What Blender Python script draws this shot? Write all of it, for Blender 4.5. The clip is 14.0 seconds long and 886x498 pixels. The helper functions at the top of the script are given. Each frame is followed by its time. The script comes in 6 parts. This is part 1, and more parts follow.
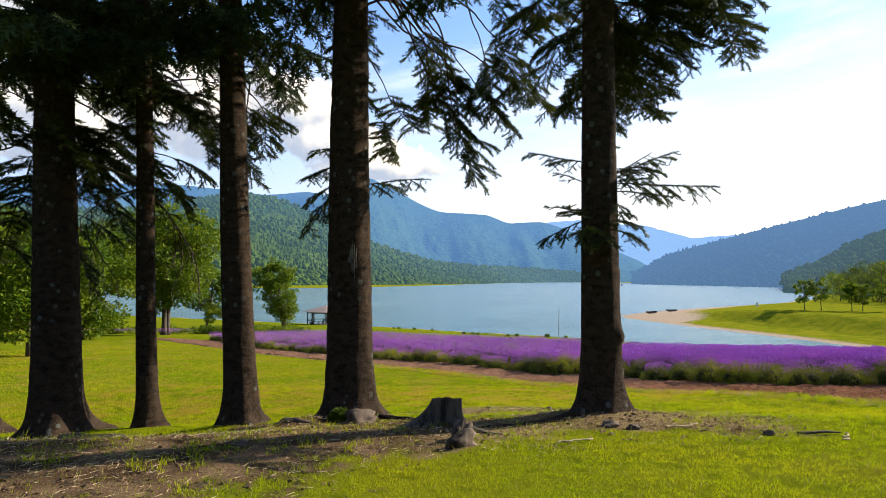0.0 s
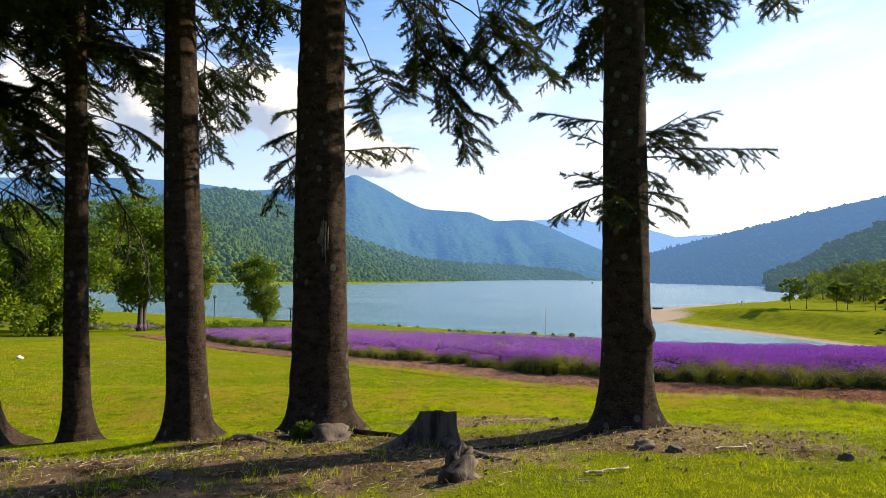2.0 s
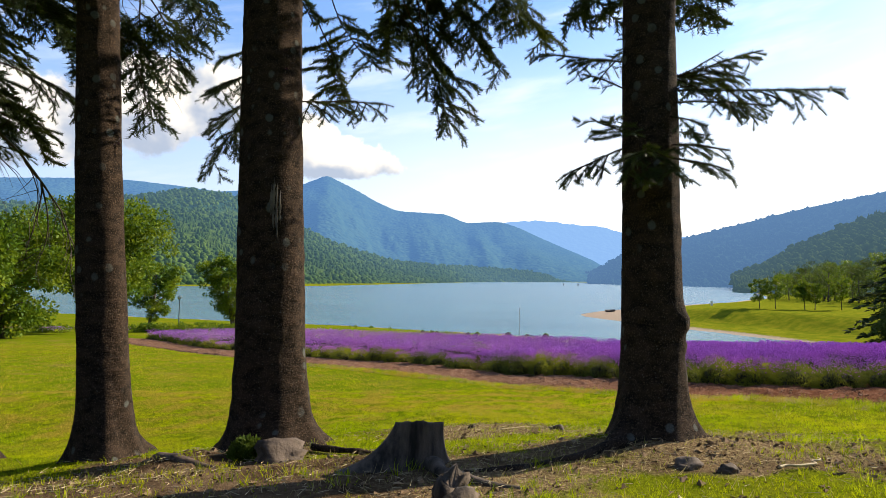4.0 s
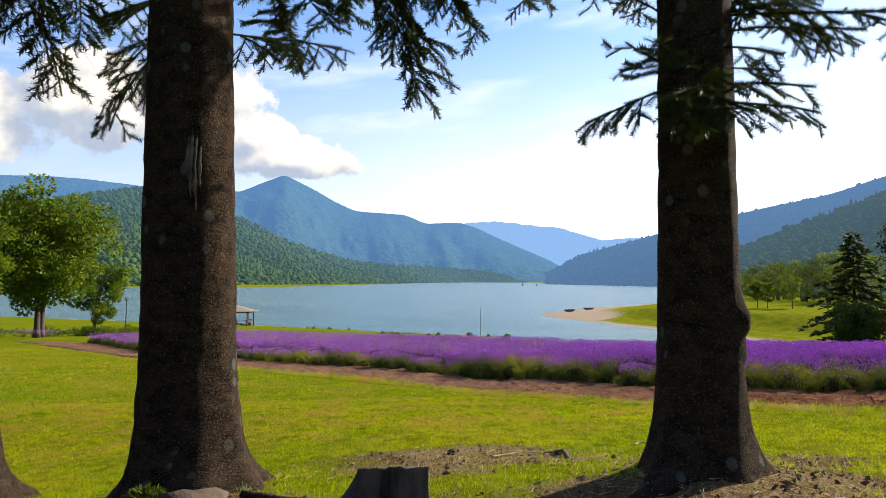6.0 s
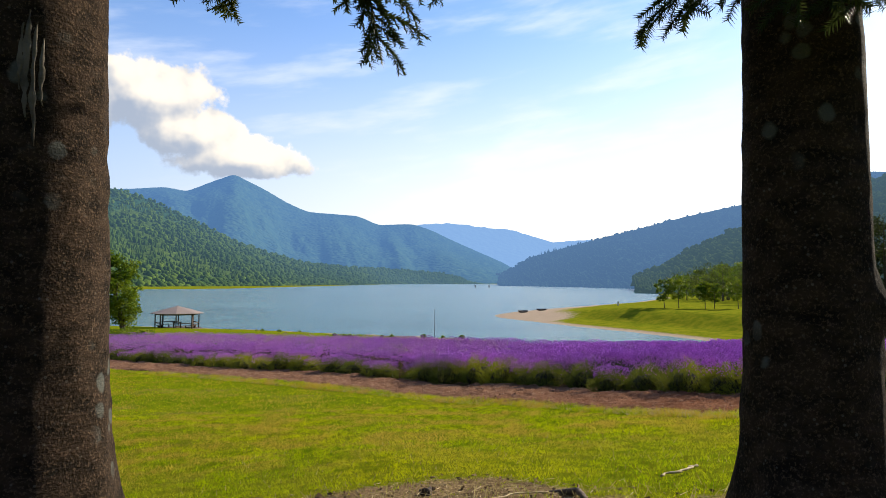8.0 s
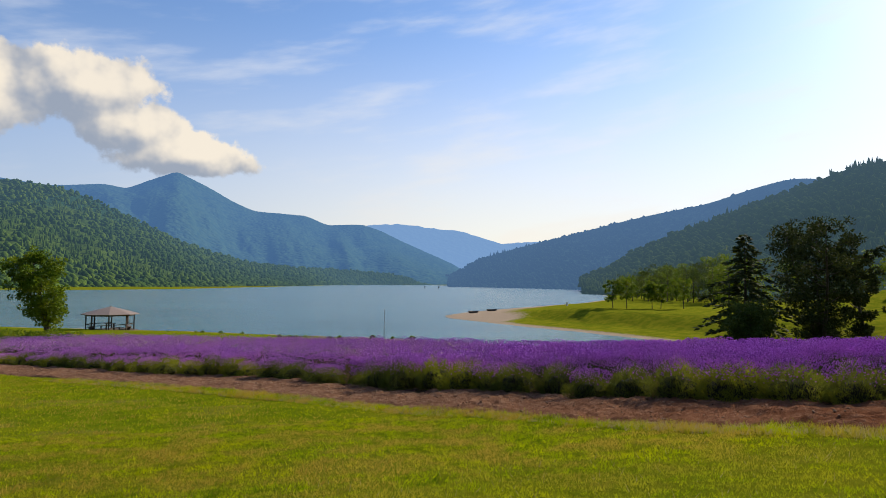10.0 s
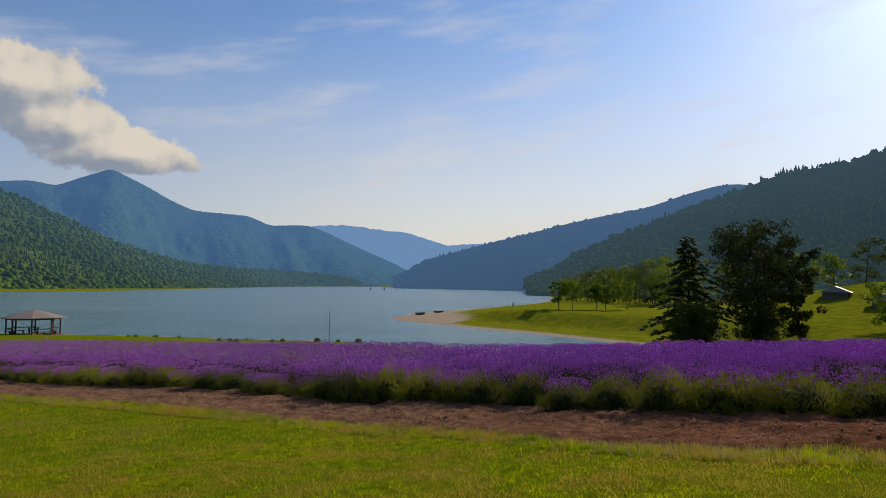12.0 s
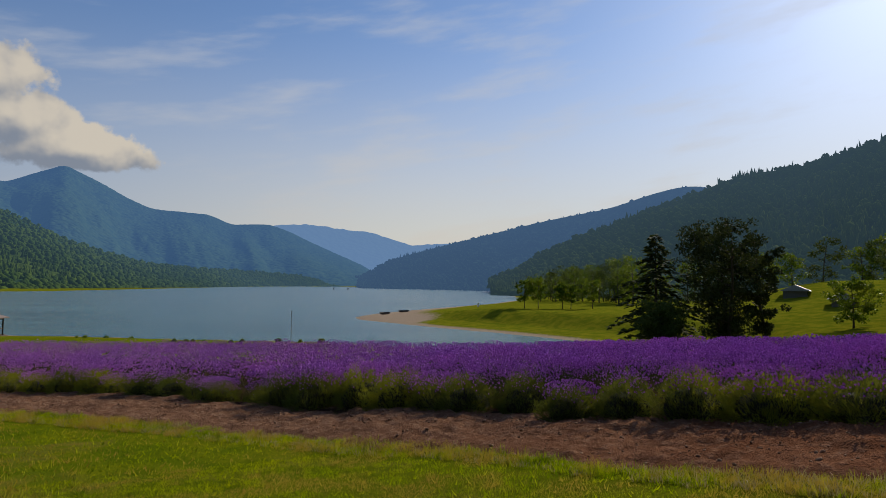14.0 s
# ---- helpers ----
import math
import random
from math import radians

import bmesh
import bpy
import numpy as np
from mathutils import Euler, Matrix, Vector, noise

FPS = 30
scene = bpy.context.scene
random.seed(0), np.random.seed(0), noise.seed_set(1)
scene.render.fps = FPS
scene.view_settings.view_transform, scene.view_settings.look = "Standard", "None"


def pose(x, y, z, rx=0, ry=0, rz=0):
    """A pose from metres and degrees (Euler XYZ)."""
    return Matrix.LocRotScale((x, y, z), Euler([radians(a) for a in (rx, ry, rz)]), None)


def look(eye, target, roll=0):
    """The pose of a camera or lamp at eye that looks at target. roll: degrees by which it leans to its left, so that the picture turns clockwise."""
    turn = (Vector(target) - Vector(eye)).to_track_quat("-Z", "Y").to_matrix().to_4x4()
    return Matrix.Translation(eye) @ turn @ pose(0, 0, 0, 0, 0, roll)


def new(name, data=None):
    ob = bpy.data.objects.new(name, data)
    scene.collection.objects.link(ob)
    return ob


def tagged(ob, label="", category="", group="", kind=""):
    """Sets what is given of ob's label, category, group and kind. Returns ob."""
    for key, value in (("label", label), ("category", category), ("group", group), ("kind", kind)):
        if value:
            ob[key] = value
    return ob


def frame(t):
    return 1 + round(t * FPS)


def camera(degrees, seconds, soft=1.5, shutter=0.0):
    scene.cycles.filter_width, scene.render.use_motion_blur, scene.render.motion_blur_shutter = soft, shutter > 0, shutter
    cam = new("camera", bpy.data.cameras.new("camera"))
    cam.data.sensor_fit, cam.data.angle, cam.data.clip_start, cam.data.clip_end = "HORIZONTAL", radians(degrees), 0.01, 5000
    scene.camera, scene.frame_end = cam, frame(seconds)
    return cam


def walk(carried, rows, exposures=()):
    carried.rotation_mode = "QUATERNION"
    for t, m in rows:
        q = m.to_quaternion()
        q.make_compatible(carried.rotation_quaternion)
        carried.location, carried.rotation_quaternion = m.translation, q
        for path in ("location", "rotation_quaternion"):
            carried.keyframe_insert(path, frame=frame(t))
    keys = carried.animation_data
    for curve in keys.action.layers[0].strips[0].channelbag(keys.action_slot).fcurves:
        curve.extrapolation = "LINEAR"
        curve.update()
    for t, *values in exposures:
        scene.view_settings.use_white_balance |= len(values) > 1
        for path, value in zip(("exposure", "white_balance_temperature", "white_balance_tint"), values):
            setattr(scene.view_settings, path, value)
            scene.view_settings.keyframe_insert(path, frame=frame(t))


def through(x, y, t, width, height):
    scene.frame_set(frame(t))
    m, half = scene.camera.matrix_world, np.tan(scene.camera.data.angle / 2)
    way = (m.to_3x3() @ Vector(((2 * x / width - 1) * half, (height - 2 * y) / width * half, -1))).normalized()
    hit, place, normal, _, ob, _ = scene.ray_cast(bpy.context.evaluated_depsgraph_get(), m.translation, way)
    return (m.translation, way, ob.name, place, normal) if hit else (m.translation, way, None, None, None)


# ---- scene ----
cam = camera(69.5, 14.0, soft=0.8)
PATH = [
    (0, (0.932, 0.945, 1.244), (0.928, 2.943, 1.336), 0.3),
    (0.5, (0.887, 1.286, 1.212), (0.899, 3.284, 1.302), 0.4),
    (1, (0.89, 1.619, 1.176), (0.907, 3.617, 1.264), 0.6),
    (1.5, (0.905, 1.965, 1.176), (0.93, 3.963, 1.258), 0.4),
    (2, (0.885, 2.272, 1.125), (0.926, 4.27, 1.209), 0.6),
    (4.5, (0.847, 3.773, 0.912), (0.999, 5.765, 1.003), 0.3),
    (5, (0.847, 4.087, 0.904), (1.028, 6.077, 0.994), 0.2),
    (5.5, (0.826, 4.431, 0.848), (1.044, 6.417, 0.942), 0.5),
    (6, (0.819, 4.704, 0.837), (1.072, 6.685, 0.931), 0.4),
    (6.5, (0.833, 5.013, 0.779), (1.121, 6.99, 0.878), 0.5),
    (7, (0.856, 5.349, 0.77), (1.18, 7.32, 0.869), 0.5),
    (7.5, (0.86, 5.683, 0.73), (1.22, 7.648, 0.831), 0.4),
    (8, (0.869, 5.97, 0.722), (1.267, 7.927, 0.822), 0.4),
    (10.5, (1.15, 8.015, 0.529), (1.742, 9.923, 0.635), 0.5),
    (11, (1.149, 8.277, 0.531), (1.783, 10.171, 0.638), 0.5),
    (11.5, (1.131, 8.485, 0.539), (1.806, 10.365, 0.649), 0.6),
    (12, (1.269, 8.889, 0.51), (1.981, 10.755, 0.621), 0.5),
    (12.5, (1.358, 9.234, 0.477), (2.099, 11.088, 0.589), 0.5),
    (13, (1.451, 9.619, 0.419), (2.219, 11.462, 0.531), 0.6),
    (13.5, (1.555, 10.049, 0.347), (2.35, 11.881, 0.46), 0.6),
    (14, (1.648, 10.403, 0.328), (2.463, 12.226, 0.44), 0.5),
]
EXPOSURES = [(0.0, 1.12), (2.2, 1.10), (5.0, 1.03), (8.2, 0.81), (10.3, 0.34), (12.0, 0.0), (14.0, -0.24)]
walk(cam, [(t, look(eye, target, roll)) for t, eye, target, roll in PATH], EXPOSURES)

# ---- light ----
SUN_AZ, SUN_EL = radians(64), radians(29)
sun_dir = Vector((math.sin(SUN_AZ) * math.cos(SUN_EL), math.cos(SUN_AZ) * math.cos(SUN_EL), math.sin(SUN_EL)))
sun = new("sun", bpy.data.lights.new("sun", "SUN"))
sun.data.energy, sun.data.angle, sun.data.color = 5.0, radians(0.6), (1.0, 0.89, 0.70)
sun.rotation_mode = "QUATERNION"
sun.rotation_quaternion = sun_dir.to_track_quat("Z", "Y")

world = bpy.data.worlds.new("sky")
scene.world = world
world.use_nodes = True


class Net:
    """A small helper to write node trees in short lines."""

    def __init__(self, tree):
        self.t = tree
        tree.nodes.clear()

    def n(self, kind, ins=None, **props):
        node = self.t.nodes.new(kind)
        for k, v in props.items():
            setattr(node, k, v)
        for k, v in (ins or {}).items():
            if isinstance(v, bpy.types.NodeSocket):
                self.t.links.new(v, node.inputs[k])
            else:
                node.inputs[k].default_value = v
        return node

    def math(self, op, a, b=0.0, c=0.0, clamp=False):
        return self.n("ShaderNodeMath", {0: a, 1: b, 2: c}, operation=op, use_clamp=clamp).outputs[0]

    def mix(self, fac, a, b, blend="MIX"):
        return self.n("ShaderNodeMix", {0: fac, 6: a, 7: b}, data_type="RGBA", blend_type=blend).outputs[2]

    def ramp(self, fac, stops):
        node = self.n("ShaderNodeValToRGB", {0: fac})
        el = node.color_ramp.elements
        while len(el) < len(stops):
            el.new(0.5)
        for e, (p, c) in zip(el, stops):
            e.position = p
            e.color = c if len(c) == 4 else (*c, 1)
        return node.outputs[0]

    def rng(self, v, a, b, c=0.0, d=1.0):
        return self.n("ShaderNodeMapRange", {0: v, 1: a, 2: b, 3: c, 4: d}, interpolation_type="SMOOTHSTEP").outputs[0]


def build_sky():
    k = Net(world.node_tree)
    sky = k.n("ShaderNodeTexSky", sky_type="NISHITA", sun_disc=False, sun_elevation=SUN_EL, sun_rotation=SUN_AZ, air_density=1.0, dust_density=0.5, ozone_density=2.5)
    co = k.n("ShaderNodeTexCoord")
    sep = k.n("ShaderNodeSeparateXYZ", {0: co.outputs["Generated"]})
    az = k.math("MULTIPLY", k.math("ARCTAN2", sep.outputs[0], sep.outputs[1]), 57.2958)
    el = k.math("MULTIPLY", k.math("ARCSINE", sep.outputs[2]), 57.2958)
    flat = k.n("ShaderNodeCombineXYZ", {0: az, 1: el, 2: 0.0}).outputs[0]
    big = k.n("ShaderNodeTexNoise", {"Vector": flat, "Scale": 0.2, "Detail": 6.0, "Roughness": 0.5}).outputs[0]
    fine = k.n("ShaderNodeTexNoise", {"Vector": flat, "Scale": 0.7, "Detail": 6.0, "Roughness": 0.6}).outputs[0]

    def blob(a, e, ra, re):
        u = k.math("DIVIDE", k.math("SUBTRACT", az, a), ra)
        v = k.math("DIVIDE", k.math("SUBTRACT", el, e), re)
        return k.math("SUBTRACT", 1.0, k.math("SQRT", k.math("ADD", k.math("MULTIPLY", u, u), k.math("MULTIPLY", v, v))))

    def heap(rise, side=0.0):
        m = None
        for a, e, ra, re in CLOUDS:
            v = blob(a - side, e - rise, ra, re)
            m = v if m is None else k.math("SMOOTH_MAX", m, v, 0.25)
        return m

    m, above = heap(0.0), heap(1.2, 1.2)
    dens = k.math("ADD", m, k.math("MULTIPLY", k.math("SUBTRACT", big, 0.5), 1.25))
    dens = k.math("ADD", dens, k.math("MULTIPLY", k.math("SUBTRACT", fine, 0.5), 0.6))
    cover = k.rng(dens, 0.0, 0.2)
    # lit towards the sun, grey in the thick base
    shifted = k.n("ShaderNodeVectorMath", {0: flat, 1: (0.9, 1.1, 0.0)}, operation="ADD").outputs[0]
    big2 = k.n("ShaderNodeTexNoise", {"Vector": shifted, "Scale": 0.34, "Detail": 3.5, "Roughness": 0.5}).outputs[0]
    soft = k.n("ShaderNodeTexNoise", {"Vector": flat, "Scale": 0.34, "Detail": 3.5, "Roughness": 0.5}).outputs[0]
    lit = k.rng(k.math("ADD", k.math("MULTIPLY", k.math("SUBTRACT", soft, big2), 0.7), k.math("MULTIPLY", k.math("SUBTRACT", m, above), 0.5)), -0.2, 0.28)
    body = k.mix(lit, (*CLOUD_GREY, 1), (*CLOUD_LIT, 1))
    # thin veils high up
    veil_co = k.n("ShaderNodeCombineXYZ", {0: k.math("MULTIPLY", az, 0.35), 1: k.math("ADD", k.math("MULTIPLY", el, 1.6), k.math("MULTIPLY", az, -0.22)), 2: 3.0}).outputs[0]
    veil = k.n("ShaderNodeTexNoise", {"Vector": veil_co, "Scale": 0.22, "Detail": 5.0, "Roughness": 0.55}).outputs[0]
    veil = k.math("MULTIPLY", k.rng(veil, 0.46, 0.75), 0.45)
    base = k.mix(1.0, sky.outputs[0], (0.97, 1.08, 1.26, 1), "MULTIPLY")
    base = k.mix(veil, base, (*VEIL, 1))
    # bright haze low over the valley
    low = k.math("MULTIPLY", k.rng(el, 0.0, 24.0, 1.0, 0.0), 0.82)
    base = k.mix(low, base, k.mix(k.rng(az, -32.0, 26.0), (*LOW_HAZE_AWAY, 1), (*LOW_HAZE, 1)))
    col = k.mix(k.math("MULTIPLY", cover, 0.92), base, body)
    bg = k.n("ShaderNodeBackground", {0: col, 1: 0.098})
    k.t.links.new(bg.outputs[0], k.n("ShaderNodeOutputWorld").inputs[0])


# azimuth, elevation, half width, half height in degrees
CLOUDS = [(-14.2, 15.0, 6.2, 3.1), (-5.7, 10.3, 6.0, 2.0), (-10.5, 12.3, 4.5, 2.2), (-21.8, 13.6, 6.5, 4.0), (-31.0, 12.0, 7.0, 4.0), (-45.0, 18.0, 14.0, 6.0)]
CLOUD_LIT, CLOUD_GREY, VEIL, LOW_HAZE, LOW_HAZE_AWAY = (7.4, 6.6, 5.4), (2.5, 2.85, 3.5), (6.4, 6.6, 7.0), (7.5, 6.75, 5.7), (3.4, 3.95, 5.1)
build_sky()

# ---- shape helpers ----


def value_noise(x, y, seed=0):
    xi, yi = np.floor(x).astype(np.int64), np.floor(y).astype(np.int64)
    fx, fy = x - xi, y - yi
    fx, fy = fx * fx * (3 - 2 * fx), fy * fy * (3 - 2 * fy)

    def r(i, j):
        n = (i * 374761393 + j * 668265263 + seed * 982451653) & 0xFFFFFFFF
        n = ((n ^ (n >> 13)) * 1274126177) & 0xFFFFFFFF
        return ((n ^ (n >> 16)) & 0xFFFF) / 65535.0

    a, b, c, d = r(xi, yi), r(xi + 1, yi), r(xi, yi + 1), r(xi + 1, yi + 1)
    return (a + (b - a) * fx) * (1 - fy) + (c + (d - c) * fx) * fy


def fbm(x, y, octaves=4, seed=0):
    x, y = np.asarray(x, float), np.asarray(y, float)
    out, amp, tot = 0.0, 1.0, 0.0
    for o in range(octaves):
        out = out + amp * value_noise(x * 2 ** o + 17.3 * o, y * 2 ** o - 9.1 * o, seed + o)
        tot += amp
        amp *= 0.5
    return out / tot


def step(v, a, b):
    s = np.clip((np.asarray(v, float) - a) / (b - a), 0, 1)
    return s * s * (3 - 2 * s)


def mesh_data(name, verts, faces, mats, smooth=True, slots=None):
    """A mesh from an array of points and an array of triangles or quads (or a list of such arrays)."""
    verts = np.asarray(verts, float).reshape(-1, 3)
    groups = faces if isinstance(faces, list) else [faces]
    groups = [np.asarray(f, int) for f in groups if len(f)]
    me = bpy.data.meshes.new(name)
    me.vertices.add(len(verts))
    me.vertices.foreach_set("co", verts.ravel())
    loops = np.concatenate([f.ravel() for f in groups])
    sizes = np.concatenate([np.full(len(f), f.shape[1]) for f in groups])
    me.loops.add(len(loops))
    me.loops.foreach_set("vertex_index", loops)
    me.polygons.add(len(sizes))
    me.polygons.foreach_set("loop_start", np.concatenate([[0], np.cumsum(sizes)[:-1]]))
    me.polygons.foreach_set("loop_total", sizes)
    me.polygons.foreach_set("use_smooth", np.full(len(sizes), smooth))
    for m in mats if isinstance(mats, (list, tuple)) else [mats]:
        me.materials.append(m)
    if slots is not None:
        me.polygons.foreach_set("material_index", np.asarray(slots, int))
    me.update(calc_edges=True)
    return me


def put(name, me, parent=None, m=None, label=""):
    ob = new(name, me)
    if parent is not None:
        ob.parent = parent
    if m is not None:
        ob.matrix_basis = m
    return tagged(ob, label) if label else ob


def thing(name, m, label, category, group="", kind=""):
    return tagged(put(name, None, None, m), label, category, group, kind)


def part(name, bm, material, parent=None, label="", m=None, smooth=False):
    me = bpy.data.meshes.new(name)
    bm.to_mesh(me)
    bm.free()
    for p in me.polygons:
        p.use_smooth = smooth
    me.materials.append(material)
    return put(name, me, parent, m, label)


def tube(points, radii, sides=8, wobble=None):
    """Points, quads of a tapered tube along points. wobble(angle, ring) scales the radius."""
    pts = np.asarray(points, float)
    tang = np.gradient(pts, axis=0)
    tang /= np.linalg.norm(tang, axis=1, keepdims=True) + 1e-9
    ref = np.array([0.0, 0.0, 1.0]) if abs(tang[0][2]) < 0.8 else np.array([1.0, 0.0, 0.0])
    u = np.cross(tang, ref)
    u /= np.linalg.norm(u, axis=1, keepdims=True) + 1e-9
    v = np.cross(tang, u)
    a = np.linspace(0, 2 * np.pi, sides, endpoint=False)
    rad = np.asarray(radii, float)[:, None] * np.ones(sides)
    if wobble is not None:
        rad = rad * wobble(a[None, :], np.arange(len(pts))[:, None])
    ring = pts[:, None] + rad[..., None] * (np.cos(a)[None, :, None] * u[:, None] + np.sin(a)[None, :, None] * v[:, None])
    V = ring.reshape(-1, 3)
    i = np.arange(len(pts) - 1)[:, None] * sides
    j = np.arange(sides)[None]
    j2 = (j + 1) % sides
    F = np.stack([i + j, i + j2, i + sides + j2, i + sides + j], -1).reshape(-1, 4)
    n = len(V)
    V = np.vstack([V, pts[:1], pts[-1:]])
    jj = np.arange(sides)
    top = (len(pts) - 1) * sides
    C = np.vstack([np.stack([(jj + 1) % sides, jj, np.full(sides, n), np.full(sides, n)], -1),
                   np.stack([top + jj, top + (jj + 1) % sides, np.full(sides, n + 1), np.full(sides, n + 1)], -1)])
    return V, F, C[:, :3]


def merge(chunks):
    """Joins (points, faces...) chunks: gives points and lists of quads and triangles."""
    V, Q, T, n = [], [], [], 0
    for ch in chunks:
        v = np.asarray(ch[0], float)
        for f in ch[1:]:
            f = np.asarray(f, int)
            if len(f):
                (Q if f.shape[1] == 4 else T).append(f + n)
        V.append(v)
        n += len(v)
    q = np.vstack(Q) if Q else np.zeros((0, 4), int)
    t = np.vstack(T) if T else np.zeros((0, 3), int)
    return np.vstack(V), [q, t]


def scatter(V, F, M, P):
    """Copies of (V, F) by 3x3 matrices M and places P, in one mesh."""
    V, F = np.asarray(V, float), np.asarray(F, int)
    out = np.einsum("nij,vj->nvi", M, V) + P[:, None]
    faces = F[None] + (np.arange(len(P)) * len(V))[:, None, None]
    return out.reshape(-1, 3), faces.reshape(-1, F.shape[1])


def frames(d, up, roll=None):
    """3x3 matrices whose x runs along d and whose z is near up."""
    d = d / (np.linalg.norm(d, axis=1, keepdims=True) + 1e-9)
    y = np.cross(np.broadcast_to(up, d.shape), d)
    y /= np.linalg.norm(y, axis=1, keepdims=True) + 1e-9
    z = np.cross(d, y)
    if roll is not None:
        c, s = np.cos(roll)[:, None], np.sin(roll)[:, None]
        y, z = c * y + s * z, c * z - s * y
    return np.stack([d, y, z], -1)


def box_bm(bm, x0, y0, z0, x1, y1, z1, bevel=0.0):
    r = bmesh.ops.create_cube(bm, size=1.0)
    for v in r["verts"]:
        v.co = Vector((x0 + (v.co.x + 0.5) * (x1 - x0), y0 + (v.co.y + 0.5) * (y1 - y0), z0 + (v.co.z + 0.5) * (z1 - z0)))
    if bevel:
        edges = list({e for v in r["verts"] for e in v.link_edges})
        bmesh.ops.bevel(bm, geom=edges, offset=bevel, segments=2, affect="EDGES")


def box_part(name, size, mat, parent, m, bevel=0.01, label=""):
    bm = bmesh.new()
    x, y, z = size
    box_bm(bm, -x / 2, -y / 2, 0, x / 2, y / 2, z, bevel)
    return part(name, bm, mat, parent, label, m)


# ---- materials ----


def material(name, build):
    mat = bpy.data.materials.new(name)
    mat.use_nodes = True
    k = Net(mat.node_tree)
    out = k.n("ShaderNodeOutputMaterial")
    k.t.links.new(build(k), out.inputs[0])
    return mat


def pos(k, scale=(1, 1, 1), local=False):
    src = k.n("ShaderNodeTexCoord").outputs["Object"] if local else k.n("ShaderNodeNewGeometry").outputs["Position"]
    return k.n("ShaderNodeMapping", {0: src, 3: scale}).outputs[0]


def nz(k, vec, scale, detail=4.0, rough=0.55):
    return k.n("ShaderNodeTexNoise", {"Vector": vec, "Scale": scale, "Detail": detail, "Roughness": rough}).outputs[0]


def bsdf(k, col, rough=0.8, height=None, strength=0.5, dist=0.02, spec=0.3, **extra):
    ins = {"Base Color": col, "Roughness": rough, "Specular IOR Level": spec}
    if height is not None:
        ins["Normal"] = k.n("ShaderNodeBump", {"Strength": strength, "Distance": dist, "Height": height}).outputs[0]
    ins.update(extra)
    return k.n("ShaderNodeBsdfPrincipled", ins).outputs[0]


def leafy(dark, light, yellow, through=0.45, rough=0.5):
    """Leaves: colour by leaf, light passing through."""
    def build(k):
        r = k.n("ShaderNodeNewGeometry").outputs["Random Per Island"]
        patch = nz(k, pos(k), 0.6, 3)
        c = k.mix(r, (*dark, 1), (*light, 1))
        c = k.mix(k.rng(patch, 0.42, 0.68, 0.0, 0.8), c, (*yellow, 1))
        a = bsdf(k, c, rough, spec=0.12)
        b = k.n("ShaderNodeBsdfTranslucent", {0: k.mix(0.35, c, (*yellow, 1))}).outputs[0]
        return k.n("ShaderNodeMixShader", {0: through, 1: a, 2: b}).outputs[0]
    return build


def grass_build(k):
    """Mown grass: colour by blade, in green, yellowed and brown patches."""
    r = k.n("ShaderNodeNewGeometry").outputs["Random Per Island"]
    p = pos(k)
    wide, mid, close = nz(k, p, 0.5, 3), nz(k, p, 1.7, 4, 0.6), nz(k, p, 6.5, 3)
    c = k.mix(r, (0.14, 0.24, 0.002, 1), (0.42, 0.48, 0.003, 1))
    c = k.mix(k.rng(wide, 0.42, 0.64, 0.0, 0.45), c, (0.54, 0.49, 0.006, 1))
    c = k.mix(k.rng(close, 0.5, 0.62, 0.0, 0.8), c, (0.05, 0.10, 0.003, 1))
    dry = k.rng(k.n("ShaderNodeSeparateXYZ", {0: p}).outputs[1], 10.0, 13.0, 0.12, 0.9)
    c = k.mix(k.math("MULTIPLY", k.rng(mid, 0.43, 0.6), dry), c, (0.42, 0.29, 0.045, 1))
    a = bsdf(k, c, 0.8, spec=0.02)
    b = k.n("ShaderNodeBsdfTranslucent", {0: c}).outputs[0]
    return k.n("ShaderNodeMixShader", {0: 0.45, 1: a, 2: b}).outputs[0]


